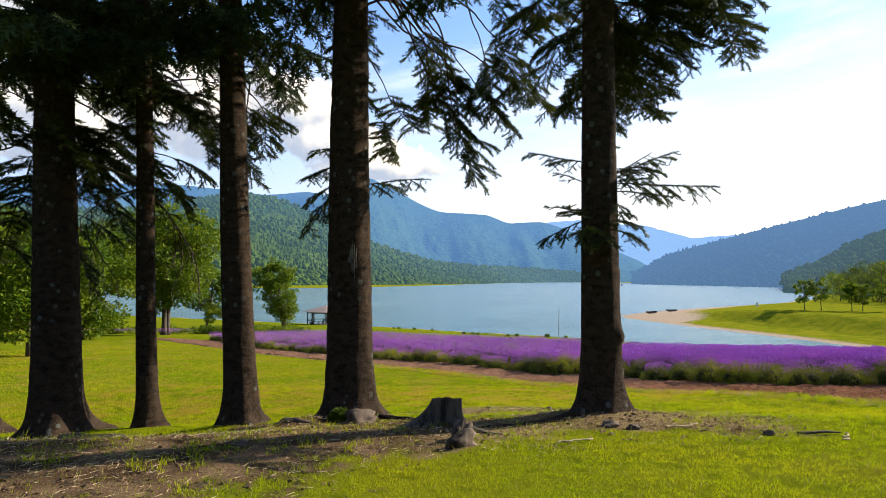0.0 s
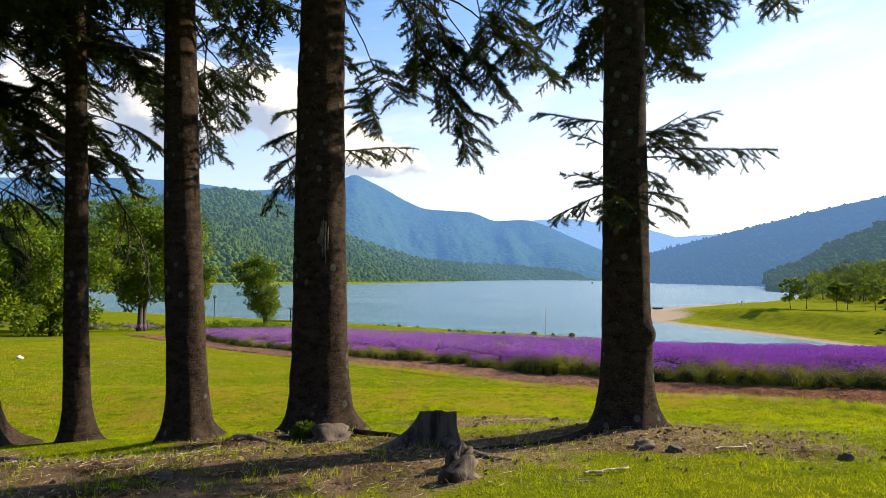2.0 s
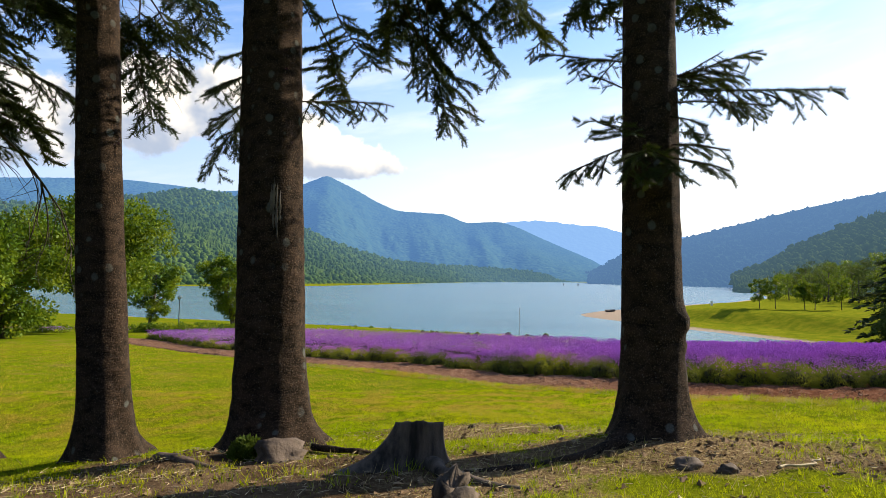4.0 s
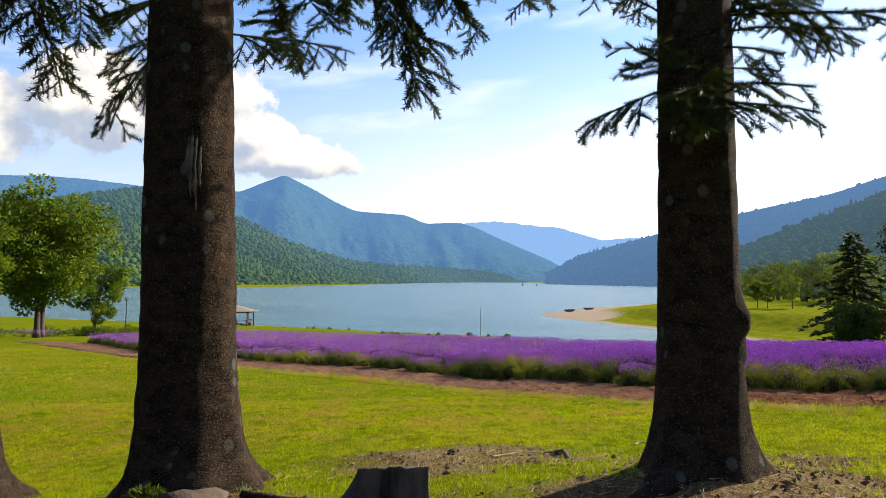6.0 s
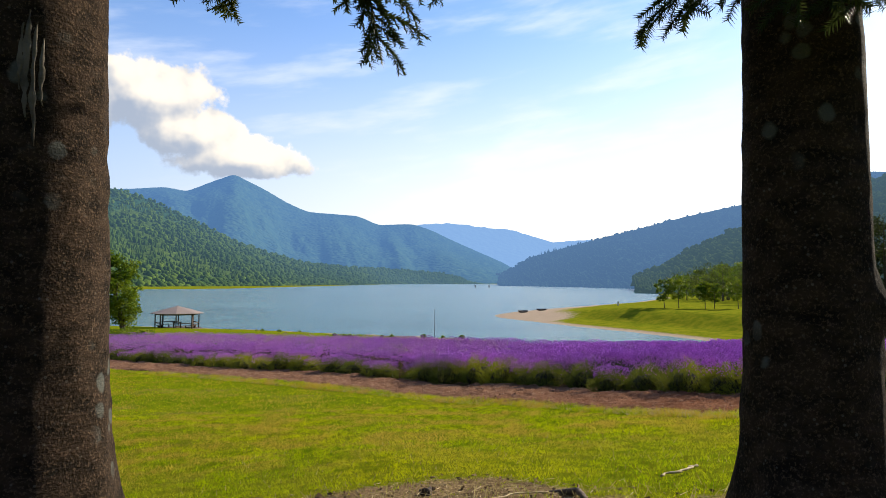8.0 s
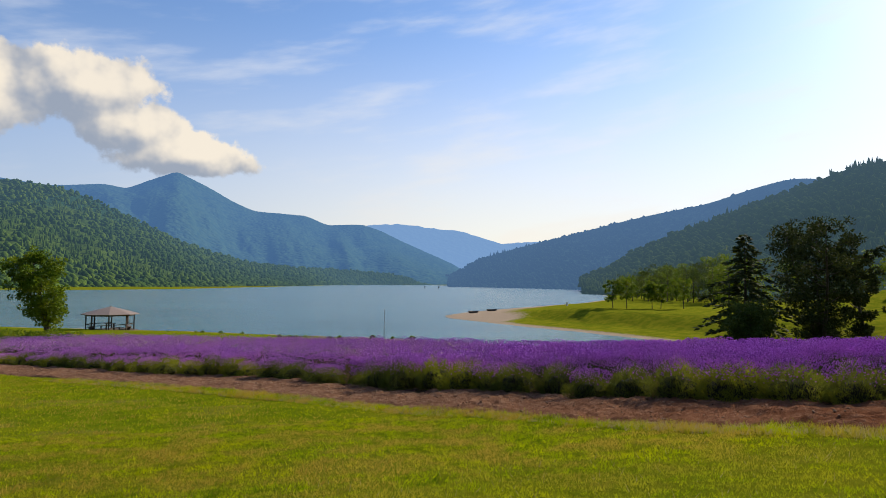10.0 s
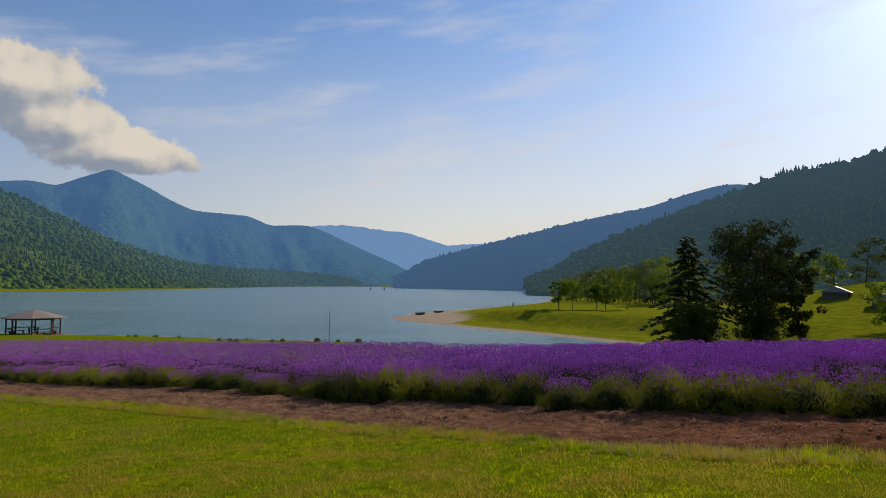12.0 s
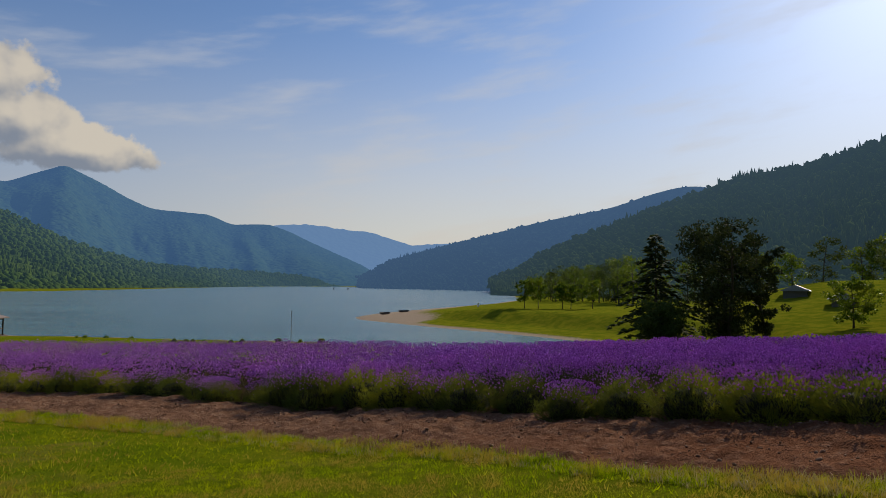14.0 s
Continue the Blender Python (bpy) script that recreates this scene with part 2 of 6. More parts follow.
def ground_build(k):
    p = pos(k)
    dirt = k.n("ShaderNodeAttribute", attribute_name="dirt").outputs["Fac"]
    sand = k.n("ShaderNodeAttribute", attribute_name="sand").outputs["Fac"]
    big, mid, fine = nz(k, p, 0.25, 4), nz(k, p, 2.2, 5, 0.6), nz(k, p, 38.0, 4, 0.7)
    bank = k.n("ShaderNodeAttribute", attribute_name="bank").outputs["Fac"]
    worn = nz(k, p, 0.8, 5, 0.65)
    g = k.mix(k.rng(mid, 0.3, 0.7), (0.10, 0.135, 0.004, 1), (0.2, 0.205, 0.006, 1))
    g = k.mix(k.rng(big, 0.42, 0.7, 0.0, 0.75), g, (0.24, 0.205, 0.01, 1))
    g = k.mix(k.rng(fine, 0.35, 0.65, 0.0, 0.75), g, (0.045, 0.085, 0.004, 1))
    g = k.mix(k.rng(worn, 0.52, 0.72, 0.0, 0.7), g, (0.20, 0.14, 0.035, 1))
    # thatch under the near blades, darkened to give shade in the gaps
    gap_shade = k.n("ShaderNodeAttribute", attribute_name="gap_shade").outputs["Fac"]
    shaded_thatch = k.mix(k.rng(fine, 0.35, 0.65), (0.055, 0.06, 0.005, 1), (0.17, 0.175, 0.01, 1))
    g = k.mix(k.math("MULTIPLY", gap_shade, 0.65), g, shaded_thatch)
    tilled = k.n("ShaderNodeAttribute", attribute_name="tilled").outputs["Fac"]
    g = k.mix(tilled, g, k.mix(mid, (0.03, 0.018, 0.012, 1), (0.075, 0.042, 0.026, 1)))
    m = k.mix(k.rng(worn, 0.35, 0.65), (0.105, 0.13, 0.008, 1), (0.185, 0.18, 0.012, 1))
    g = k.mix(bank, g, m)
    # needle litter, darkened for the tree shade on the left
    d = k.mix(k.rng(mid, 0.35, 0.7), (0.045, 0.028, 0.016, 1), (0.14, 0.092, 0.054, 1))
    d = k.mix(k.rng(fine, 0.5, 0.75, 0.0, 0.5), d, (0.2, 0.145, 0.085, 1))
    # straw in the litter, paler towards +x: sunlight put into the colour
    sunlit_side = k.rng(k.n("ShaderNodeSeparateXYZ", {0: p}).outputs[0], 0.2, 1.8, 0.0, 0.75)
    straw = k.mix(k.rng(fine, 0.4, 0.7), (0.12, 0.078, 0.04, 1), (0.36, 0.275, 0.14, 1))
    d = k.mix(k.math("MULTIPLY", sunlit_side, k.rng(worn, 0.3, 0.6)), d, straw)
    s = k.mix(mid, (0.25, 0.19, 0.135, 1), (0.40, 0.315, 0.235, 1))
    edge = k.math("ADD", dirt, k.math("MULTIPLY", k.math("SUBTRACT", mid, 0.5), 1.5))
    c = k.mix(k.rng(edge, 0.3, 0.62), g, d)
    c = k.mix(k.rng(k.math("ADD", sand, k.math("MULTIPLY", k.math("SUBTRACT", mid, 0.5), 0.5)), 0.4, 0.65), c, s)
    h = k.math("ADD", fine, k.math("MULTIPLY", mid, 1.5))
    return bsdf(k, c, 1.0, h, 0.8, 0.03, 0.0)


def path_build(k):
    p = pos(k)
    a, b, c2 = nz(k, p, 0.9, 4), nz(k, p, 9.0, 5, 0.65), nz(k, p, 55.0, 3)
    c = k.mix(k.rng(a, 0.3, 0.7), (0.105, 0.042, 0.022, 1), (0.17, 0.077, 0.043, 1))
    c = k.mix(k.rng(b, 0.45, 0.75, 0.0, 0.8), c, (0.24, 0.135, 0.088, 1))
    c = k.mix(k.rng(c2, 0.55, 0.8, 0.0, 0.6), c, (0.08, 0.04, 0.025, 1))
    # the earth gets paler and greyer as y grows
    dry = k.rng(k.n("ShaderNodeSeparateXYZ", {0: p}).outputs[1], 13.0, 19.0, 0.0, 0.4)
    c = k.mix(dry, c, k.mix(k.rng(b, 0.35, 0.7), (0.165, 0.098, 0.062, 1), (0.32, 0.21, 0.145, 1)))
    return bsdf(k, c, 0.95, k.math("ADD", b, k.math("MULTIPLY", c2, 0.5)), 1.0, 0.06, 0.0)


def bark_build(k):
    """Thin dark fir bark: fine cracks across, pale round lichens, a brown ground."""
    p = pos(k, local=True)
    band = nz(k, pos(k, (4.0, 4.0, 7.0), True), 2.2, 5, 0.6)
    crack = nz(k, pos(k, (7.0, 7.0, 30.0), True), 2.0, 6, 0.72)
    grain = nz(k, p, 90.0, 4, 0.7)
    spot = k.n("ShaderNodeTexVoronoi", {"Vector": pos(k, (1.0, 1.0, 0.85), True), "Scale": 8.0, "Randomness": 1.0}).outputs[0]
    dots = k.n("ShaderNodeTexVoronoi", {"Vector": p, "Scale": 26.0, "Randomness": 1.0}).outputs[0]
    big = nz(k, p, 1.3, 3)
    c = k.mix(k.rng(band, 0.3, 0.7), (0.011, 0.0085, 0.007, 1), (0.043, 0.029, 0.02, 1))
    c = k.mix(k.rng(grain, 0.5, 0.68, 0.0, 0.6), c, (0.14, 0.095, 0.062, 1))
    c = k.mix(k.rng(crack, 0.36, 0.2, 0.0, 0.8), c, (0.012, 0.009, 0.007, 1))
    ragged = k.math("ADD", spot, k.math("MULTIPLY", k.math("SUBTRACT", band, 0.5), 0.35))
    c = k.mix(k.math("MULTIPLY", k.math("MULTIPLY", k.rng(ragged, 0.28, 0.18), k.rng(big, 0.48, 0.56)), 0.6), c, (0.12, 0.13, 0.118, 1))
    c = k.mix(k.math("MULTIPLY", k.math("MULTIPLY", k.rng(dots, 0.16, 0.1), k.rng(big, 0.56, 0.44)), 0.4), c, (0.16, 0.15, 0.13, 1))
    h = k.math("ADD", k.math("ADD", band, k.math("MULTIPLY", crack, 0.4)), k.math("MULTIPLY", grain, 0.6))
    return bsdf(k, c, 1.0, h, 0.9, 0.02, 0.06)


def wood_build(col, col2, scale=6.0, rough=0.8):
    def build(k):
        a = nz(k, pos(k, (1.0, 1.0, 0.2), True), scale, 5, 0.6)
        b = nz(k, pos(k, local=True), scale * 7, 3)
        c = k.mix(k.rng(a, 0.3, 0.7), (*col, 1), (*col2, 1))
        return bsdf(k, c, rough, k.math("ADD", a, b), 0.5, 0.01, 0.25)
    return build


def stone_build(col, col2):
    def build(k):
        a, b = nz(k, pos(k), 5.0, 6, 0.65), nz(k, pos(k), 45.0, 3)
        c = k.mix(k.rng(a, 0.3, 0.7), (*col, 1), (*col2, 1))
        return bsdf(k, c, 0.9, k.math("ADD", a, k.math("MULTIPLY", b, 0.4)), 0.7, 0.02, 0.2)
    return build


def water_build(k):
    p = pos(k, (0.55, 1.3, 1.0))
    a = k.n("ShaderNodeTexNoise", {"Vector": p, "Scale": 0.9, "Detail": 5.0, "Roughness": 0.6}).outputs[0]
    b = k.n("ShaderNodeTexNoise", {"Vector": pos(k, (0.10, 0.34, 1.0)), "Scale": 1.0, "Detail": 4.0, "Roughness": 0.6}).outputs[0]
    a = k.math("ADD", a, k.math("MULTIPLY", b, 2.0))
    big = nz(k, pos(k, (0.02, 0.05, 1.0)), 1.0, 4)
    c = k.mix(k.rng(big, 0.3, 0.7), (0.045, 0.115, 0.135, 1), (0.075, 0.16, 0.175, 1))
    bump = k.n("ShaderNodeBump", {"Strength": 0.8, "Distance": 0.35, "Height": a}).outputs[0]
    return k.n("ShaderNodeBsdfPrincipled", {"Base Color": c, "Roughness": 0.22, "IOR": 1.33, "Normal": bump}).outputs[0]


def haze_share(k, amount):
    """The share of haze, mixed into a slope as emission: one number, or (metres, share, metres, share)."""
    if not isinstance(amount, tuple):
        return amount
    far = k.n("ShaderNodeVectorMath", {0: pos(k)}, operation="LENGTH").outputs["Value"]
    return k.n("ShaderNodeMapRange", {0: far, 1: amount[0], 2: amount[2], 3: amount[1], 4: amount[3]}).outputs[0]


def forest_build(dark, light, cell, haze_glow=None, amount=0.0, conifer=None):
    """Wooded slopes: crowns as cells, stands of other trees; far ones are a backdrop with haze painted in as blue
    emission.
    """
    def build(k):
        p = pos(k)
        vor = k.n("ShaderNodeTexVoronoi", {"Vector": p, "Scale": 1.0 / cell, "Randomness": 1.0})
        big = nz(k, p, 0.006, 4)
        mid = nz(k, p, 0.03, 4)
        c = k.mix(k.n("ShaderNodeSeparateColor", {0: vor.outputs[1]}).outputs[0], (*dark, 1), (*light, 1))
        c = k.mix(k.rng(mid, 0.42, 0.68, 0.0, 0.6), c, (*light, 1))
        if conifer:
            c = k.mix(k.rng(big, 0.5, 0.62, 0.0, 0.85), c, (*conifer, 1))
        h = k.math("SUBTRACT", 1.0, vor.outputs[0])
        s = bsdf(k, c, 0.95, h, 1.0, cell * 0.35, 0.0)
        # haze over the slope is a blue glow of the surface itself
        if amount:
            e = k.n("ShaderNodeEmission", {0: (*haze_glow, 1), 1: 1.0}).outputs[0]
            s = k.n("ShaderNodeMixShader", {0: haze_share(k, amount), 1: s, 2: e}).outputs[0]
        return s
    return build


def plain_build(col, rough=0.6, metal=0.0, scale=12.0):
    def build(k):
        a = nz(k, pos(k, local=True), scale, 4)
        c = k.mix(k.rng(a, 0.3, 0.7, 0.0, 0.5), (*col, 1), (*[v * 0.6 for v in col], 1))
        return bsdf(k, c, rough, a, 0.2, 0.01, 0.4, Metallic=metal)
    return build


GROUND = material("lawn_and_litter", ground_build)
DIRT = material("tilled_earth", path_build)
BARK = material("fir_bark", bark_build)
BARK_GREY = material("grey_bark", wood_build((0.035, 0.027, 0.021), (0.09, 0.072, 0.058)))
STUMP_WOOD = material("weathered_cut_wood", wood_build((0.05, 0.038, 0.03), (0.16, 0.125, 0.095), 9.0))
CHARRED = material("dark_rotten_wood", wood_build((0.015, 0.012, 0.01), (0.12, 0.09, 0.068), 12.0, 0.95))
CRUMB = material("bark_crumbs", leafy((0.055, 0.034, 0.019), (0.23, 0.155, 0.09), (0.17, 0.105, 0.055), 0.02, 0.95))
# between lit and backlit leaves, part of the shade put into the colour
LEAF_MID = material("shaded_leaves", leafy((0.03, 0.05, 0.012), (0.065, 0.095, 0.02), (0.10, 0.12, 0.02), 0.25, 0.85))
ROOT = material("bare_root", wood_build((0.03, 0.02, 0.015), (0.12, 0.08, 0.055), 14.0))
STRAW = material("dry_twig", wood_build((0.32, 0.24, 0.13), (0.5, 0.4, 0.24), 20.0))
STONE = material("rough_stone", stone_build((0.035, 0.025, 0.018), (0.14, 0.105, 0.08)))
CLOD = material("earth_clod", stone_build((0.12, 0.06, 0.034), (0.30, 0.18, 0.115)))
RESIN = material("dried_resin", stone_build((0.02, 0.016, 0.012), (0.15, 0.13, 0.105)))
WATER = material("lake_water", water_build)
NEEDLE = material("fir_needles", leafy((0.013, 0.024, 0.012), (0.034, 0.054, 0.018), (0.085, 0.1, 0.014), 0.24))
NEEDLE_OLD = material("fir_needles_upper", leafy((0.015, 0.03, 0.012), (0.035, 0.06, 0.02), (0.06, 0.08, 0.02), 0.15))
GRASS = material("grass_blades", grass_build)
DRY_GRASS = material("dry_grass", leafy((0.22, 0.16, 0.06), (0.42, 0.33, 0.15), (0.45, 0.38, 0.16), 0.3))
LEAF = material("broad_leaves", leafy((0.028, 0.07, 0.005), (0.098, 0.172, 0.010), (0.2, 0.24, 0.010), 0.38))
# leaves darkened for trees against the sun: silhouette shade in the colour
LEAF_BACKLIT = material("backlit_leaves", leafy((0.016, 0.026, 0.011), (0.04, 0.058, 0.018), (0.08, 0.09, 0.02), 0.16, 0.85))
LEAF_TUFT = material("mossy_leaves", leafy((0.025, 0.05, 0.008), (0.07, 0.115, 0.012), (0.11, 0.14, 0.014), 0.25, 0.8))
LAV_LEAF = material("lavender_leaves", leafy((0.038, 0.058, 0.016), (0.125, 0.16, 0.032), (0.37, 0.37, 0.024), 0.35, 0.8))
# near-black colour for the shade inside the bushes
LAV_CORE = material("lavender_inner_shade", wood_build((0.012, 0.013, 0.008), (0.03, 0.028, 0.018), 20.0, 1.0))
# stem and leaf colour darkened, as shade between the flowers
LAV_STEM_SHADE = material("lavender_shaded_stems", leafy((0.02, 0.03, 0.016), (0.055, 0.07, 0.03), (0.10, 0.10, 0.03), 0.25, 0.9))
LAV_FLOWER = material("lavender_flowers", leafy((0.25, 0.085, 0.40), (0.67, 0.30, 0.82), (0.60, 0.23, 0.70), 0.4, 0.8))
ROOF = material("shingle_roof", plain_build((0.22, 0.17, 0.15), 0.85, 0, 8.0))
POST = material("dark_timber", wood_build((0.045, 0.03, 0.025), (0.10, 0.07, 0.055), 10.0))
GREY_PAINT = material("grey_metal_sheet", plain_build((0.25, 0.26, 0.27), 0.6))
WALL_PAINT = material("pale_wall", plain_build((0.14, 0.13, 0.11), 0.8))
GLASS_DARK = material("dark_window", plain_build((0.03, 0.035, 0.04), 0.15))
WHITE_PAINT = material("white_paint", plain_build((0.75, 0.75, 0.73), 0.45))
BOAT_PAINT = material("dark_boat_hull", plain_build((0.05, 0.045, 0.05), 0.6))
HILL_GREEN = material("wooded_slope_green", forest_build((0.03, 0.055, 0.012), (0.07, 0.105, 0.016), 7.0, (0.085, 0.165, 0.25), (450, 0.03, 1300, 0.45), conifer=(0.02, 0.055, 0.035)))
# darker copy of the slope, shade of the backlit hillside in its colour
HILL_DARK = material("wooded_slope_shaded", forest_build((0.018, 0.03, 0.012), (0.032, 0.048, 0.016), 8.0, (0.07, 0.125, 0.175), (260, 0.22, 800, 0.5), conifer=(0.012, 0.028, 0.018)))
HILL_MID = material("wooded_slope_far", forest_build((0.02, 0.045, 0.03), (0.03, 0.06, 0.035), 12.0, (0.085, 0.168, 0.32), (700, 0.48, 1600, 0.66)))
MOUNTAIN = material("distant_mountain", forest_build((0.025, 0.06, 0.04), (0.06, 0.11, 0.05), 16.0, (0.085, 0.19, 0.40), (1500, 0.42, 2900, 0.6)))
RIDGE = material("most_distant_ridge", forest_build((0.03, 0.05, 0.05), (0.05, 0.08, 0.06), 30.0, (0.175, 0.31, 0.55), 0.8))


def crown_build(dark, light, haze_glow=None, amount=0.0):
    def build(k):
        r = k.n("ShaderNodeNewGeometry").outputs["Random Per Island"]
        big = nz(k, pos(k), 0.008, 3)
        c = k.mix(r, (*dark, 1), (*light, 1))
        c = k.mix(k.rng(big, 0.45, 0.62, 0.0, 0.6), c, (*dark, 1))
        s = bsdf(k, c, 0.95, nz(k, pos(k), 0.7, 4), 0.6, 0.9, 0.0)
        # the crowns glow blue by the same share, for haze
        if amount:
            e = k.n("ShaderNodeEmission", {0: (*haze_glow, 1), 1: 1.0}).outputs[0]
            s = k.n("ShaderNodeMixShader", {0: haze_share(k, amount), 1: s, 2: e}).outputs[0]
        return s
    return build


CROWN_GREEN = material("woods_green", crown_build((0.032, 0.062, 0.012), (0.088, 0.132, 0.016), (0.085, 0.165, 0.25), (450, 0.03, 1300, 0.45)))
# woods on that backlit hillside, their shade put into the colour
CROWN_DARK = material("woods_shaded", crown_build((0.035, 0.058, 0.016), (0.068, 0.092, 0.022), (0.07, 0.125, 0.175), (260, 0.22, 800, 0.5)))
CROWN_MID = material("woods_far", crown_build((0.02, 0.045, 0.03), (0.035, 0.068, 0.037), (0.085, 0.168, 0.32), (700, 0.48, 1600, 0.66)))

# ---- ground, lake and hills ----
WATER_Z = -6.0
LAKE = np.array([(-800, 300), (-300, 180), (-60, 124), (-28, 106), (-16, 100.5), (-7, 95.8), (0, 91), (5, 88), (18, 80.5), (30, 68), (40, 62), (47.3, 62), (45.5, 72), (43.5, 83), (39, 99), (34.6, 121),
                 (36, 128.5), (45, 142.5), (56, 154), (67, 165.5), (87, 185), (107, 204), (148, 255), (233, 420), (380, 720), (430, 1300), (380, 1430), (230, 1330), (120, 1100), (49, 860), (-25, 610), (-62, 490), (-105, 440), (-300, 400), (-700, 400)], float)
PROFILE_Y = [-60, 0, 4, 6.5, 7.9, 8.7, 9.6, 13, 14.5, 17, 42, 60, 87, 101, 112, 140]
PROFILE_Z = [0.8, 0.0, -0.1, -0.16, -0.22, -0.36, -0.5, -1.02, -1.2, -1.45, -2.95, -3.95, -5.2, -5.72, -6.05, -6.3]
GRASS_EDGE = [(-22, 50), (-16, 42), (-7.3, 30), (-1.2, 23.4), (1.2, 20.7), (3.2, 17.9), (4.35, 16), (4.9, 14.3), (5.6, 12.9), (6.6, 11.3), (8.2, 9.6), (13, 6)]
BUSH_EDGE = [(-16, 46.5), (-8.1, 33.7), (-0.9, 26), (1.6, 23.6), (4.2, 19.6), (5.7, 17.3), (6.7, 15.4), (7.6, 13.6), (8.9, 11.7), (13.5, 8.5)]
BACK_EDGE = [(-15, 47.5), (-6, 47), (1, 39), (6, 33), (10, 27.5), (14, 22.5), (19, 17), (26, 11)]


def inside(poly, x, y):
    r = np.zeros(np.shape(x), bool)
    for (x0, y0), (x1, y1) in zip(poly, np.roll(poly, -1, 0)):
        c = (y0 > y) != (y1 > y)
        r ^= c & (x < (x1 - x0) * (y - y0) / (y1 - y0 + 1e-12) + x0)
    return r


def line_dist(pts, x, y, closed=False):
    pts = np.asarray(pts, float)
    best = np.full(np.shape(x), 1e9)
    last = np.roll(pts, -1, 0) if closed else pts[1:]
    for (x0, y0), (x1, y1) in zip(pts, last):
        dx, dy = x1 - x0, y1 - y0
        s = np.clip(((x - x0) * dx + (y - y0) * dy) / (dx * dx + dy * dy), 0, 1)
        best = np.minimum(best, np.hypot(x - x0 - s * dx, y - y0 - s * dy))
    return best


def lake_dist(x, y):
    d = line_dist(LAKE, x, y, True)
    return np.where(inside(LAKE, x, y), -d, d)


FIELD = np.array(BUSH_EDGE + BACK_EDGE[::-1], float)
TREES = [(2.65, 8.02), (-0.2, 8.75), (-1.57, 8.98), (-2.95, 9.45), (-4.0, 9.2), (-5.3, 9.5)]


def height(x, y):
    x, y = np.asarray(x, float), np.asarray(y, float)
    d = lake_dist(x, y)
    near = np.interp(y, PROFILE_Y, PROFILE_Z) + 0.055 * np.clip(x - 3, 0, 6) * step(y, 9, 13) * (1 - step(0.5 * x + y, 20, 31))
    near = np.minimum(near, -6 + 0.06 * d + 0.0018 * d * np.abs(d))
    near = near + 0.05 * (fbm(x * 0.5, y * 0.5, 3, 5) - 0.5) * step(d, 5, 15)
    back = np.interp(x, [p[0] for p in BACK_EDGE], [p[1] for p in BACK_EDGE])
    near = np.minimum(near, near - 0.6 * step(y - back, 0.3, 8) * step(x, 0, 5))
    near = near - 0.06 * np.clip(-x - 0.8, 0, 4) * (1 - step(y, 11, 17)) * step(y, 5.5, 8)
    near = near - 0.076 * np.clip(1.5 - x, 0, 2.6) * step(y, 6.6, 8.3) * (1 - step(y, 10.5, 16))
    near = near + 0.10 * np.exp(-((x + 0.52) ** 2 + (y - 8.0) ** 2) / 0.05) + 0.06 * np.exp(-((x + 0.8) ** 2 + (y - 8.1) ** 2) / 0.03)
    for tx, ty in TREES:
        near = near + 0.09 * np.exp(-((x - tx) ** 2 + (y - ty) ** 2) / 0.35)
    bank = -6 + 0.05 * np.clip(d, 0, 9) + 1.9 * step(d, 10, 15.5) * (1 - step(y, 106, 126)) + 0.035 * np.clip(d, 0, 40) * step(y, 106, 126) + 0.15 * np.clip(x - 62 - 0.25 * (y - 55), 0, 35) * (1 - step(y, 80, 112))
    bank = bank + 0.25 * (fbm(x * 0.12, y * 0.12, 3, 8) - 0.5) * step(d, 2, 10)
    far = -6 + 0.012 * np.clip(d, 0, 120) + 0.6 * (fbm(x * 0.03, y * 0.03, 3, 2) - 0.5) * step(d, 2, 30)
    w = step(x + np.maximum(0, y - 70) * 0.25, 30, 42) * step(y + 0.35 * (x - 20), 44, 60)
    h = near * (1 - w) + bank * w
    w2 = step(np.hypot(x, y), 180, 330)
    h = h * (1 - w2) + far * w2
    return np.where(d < 0, -6 + np.maximum(-3, 0.12 * d), np.maximum(h, -6 + 0.02 * np.minimum(d, 10)))


def gz(x, y):
    return float(height(np.array([x]), np.array([y]))[0])


def dirt_mask(x, y):
    m = np.zeros(np.shape(x))
    for cx, cy, rx, ry, s in [(-3.2, 6.9, 4.2, 1.5, 1.0), (0.6, 7.2, 1.7, 0.95, 1.0), (2.9, 7.5, 1.6, 0.8, 0.85), (1.5, 9.4, 1.2, 0.75, 0.8), (-0.6, 8.2, 1.2, 0.7, 1.0), (3.2, 8.6, 1.2, 0.6, 0.6), (3.0, 7.8, 0.9, 0.55, 1.0), (-3.9, 5.2, 3.6, 1.5, 0.95), (-1.3, 5.9, 1.5, 0.8, 0.8)]:
        m = np.maximum(m, s * np.clip(1.35 - np.hypot((x - cx) / rx, (y - cy) / ry), 0, 1))
    return np.clip(m + 1.1 * (fbm(x * 1.6, y * 1.6, 4, 11) - 0.5) * (m > 0), 0, 1)


def axis(lo, hi, fine_lo, fine_hi, fine, growth):
    mid = np.arange(fine_lo, fine_hi + 1e-6, fine)
    up, v, s = [], fine_hi, fine
    while v < hi:
        s *= growth
        v += s
        up.append(v)
    down, v, s = [], fine_lo, fine
    while v > lo:
        s *= growth
        v -= s
        down.append(v)
    return np.array(down[::-1] + list(mid) + up)


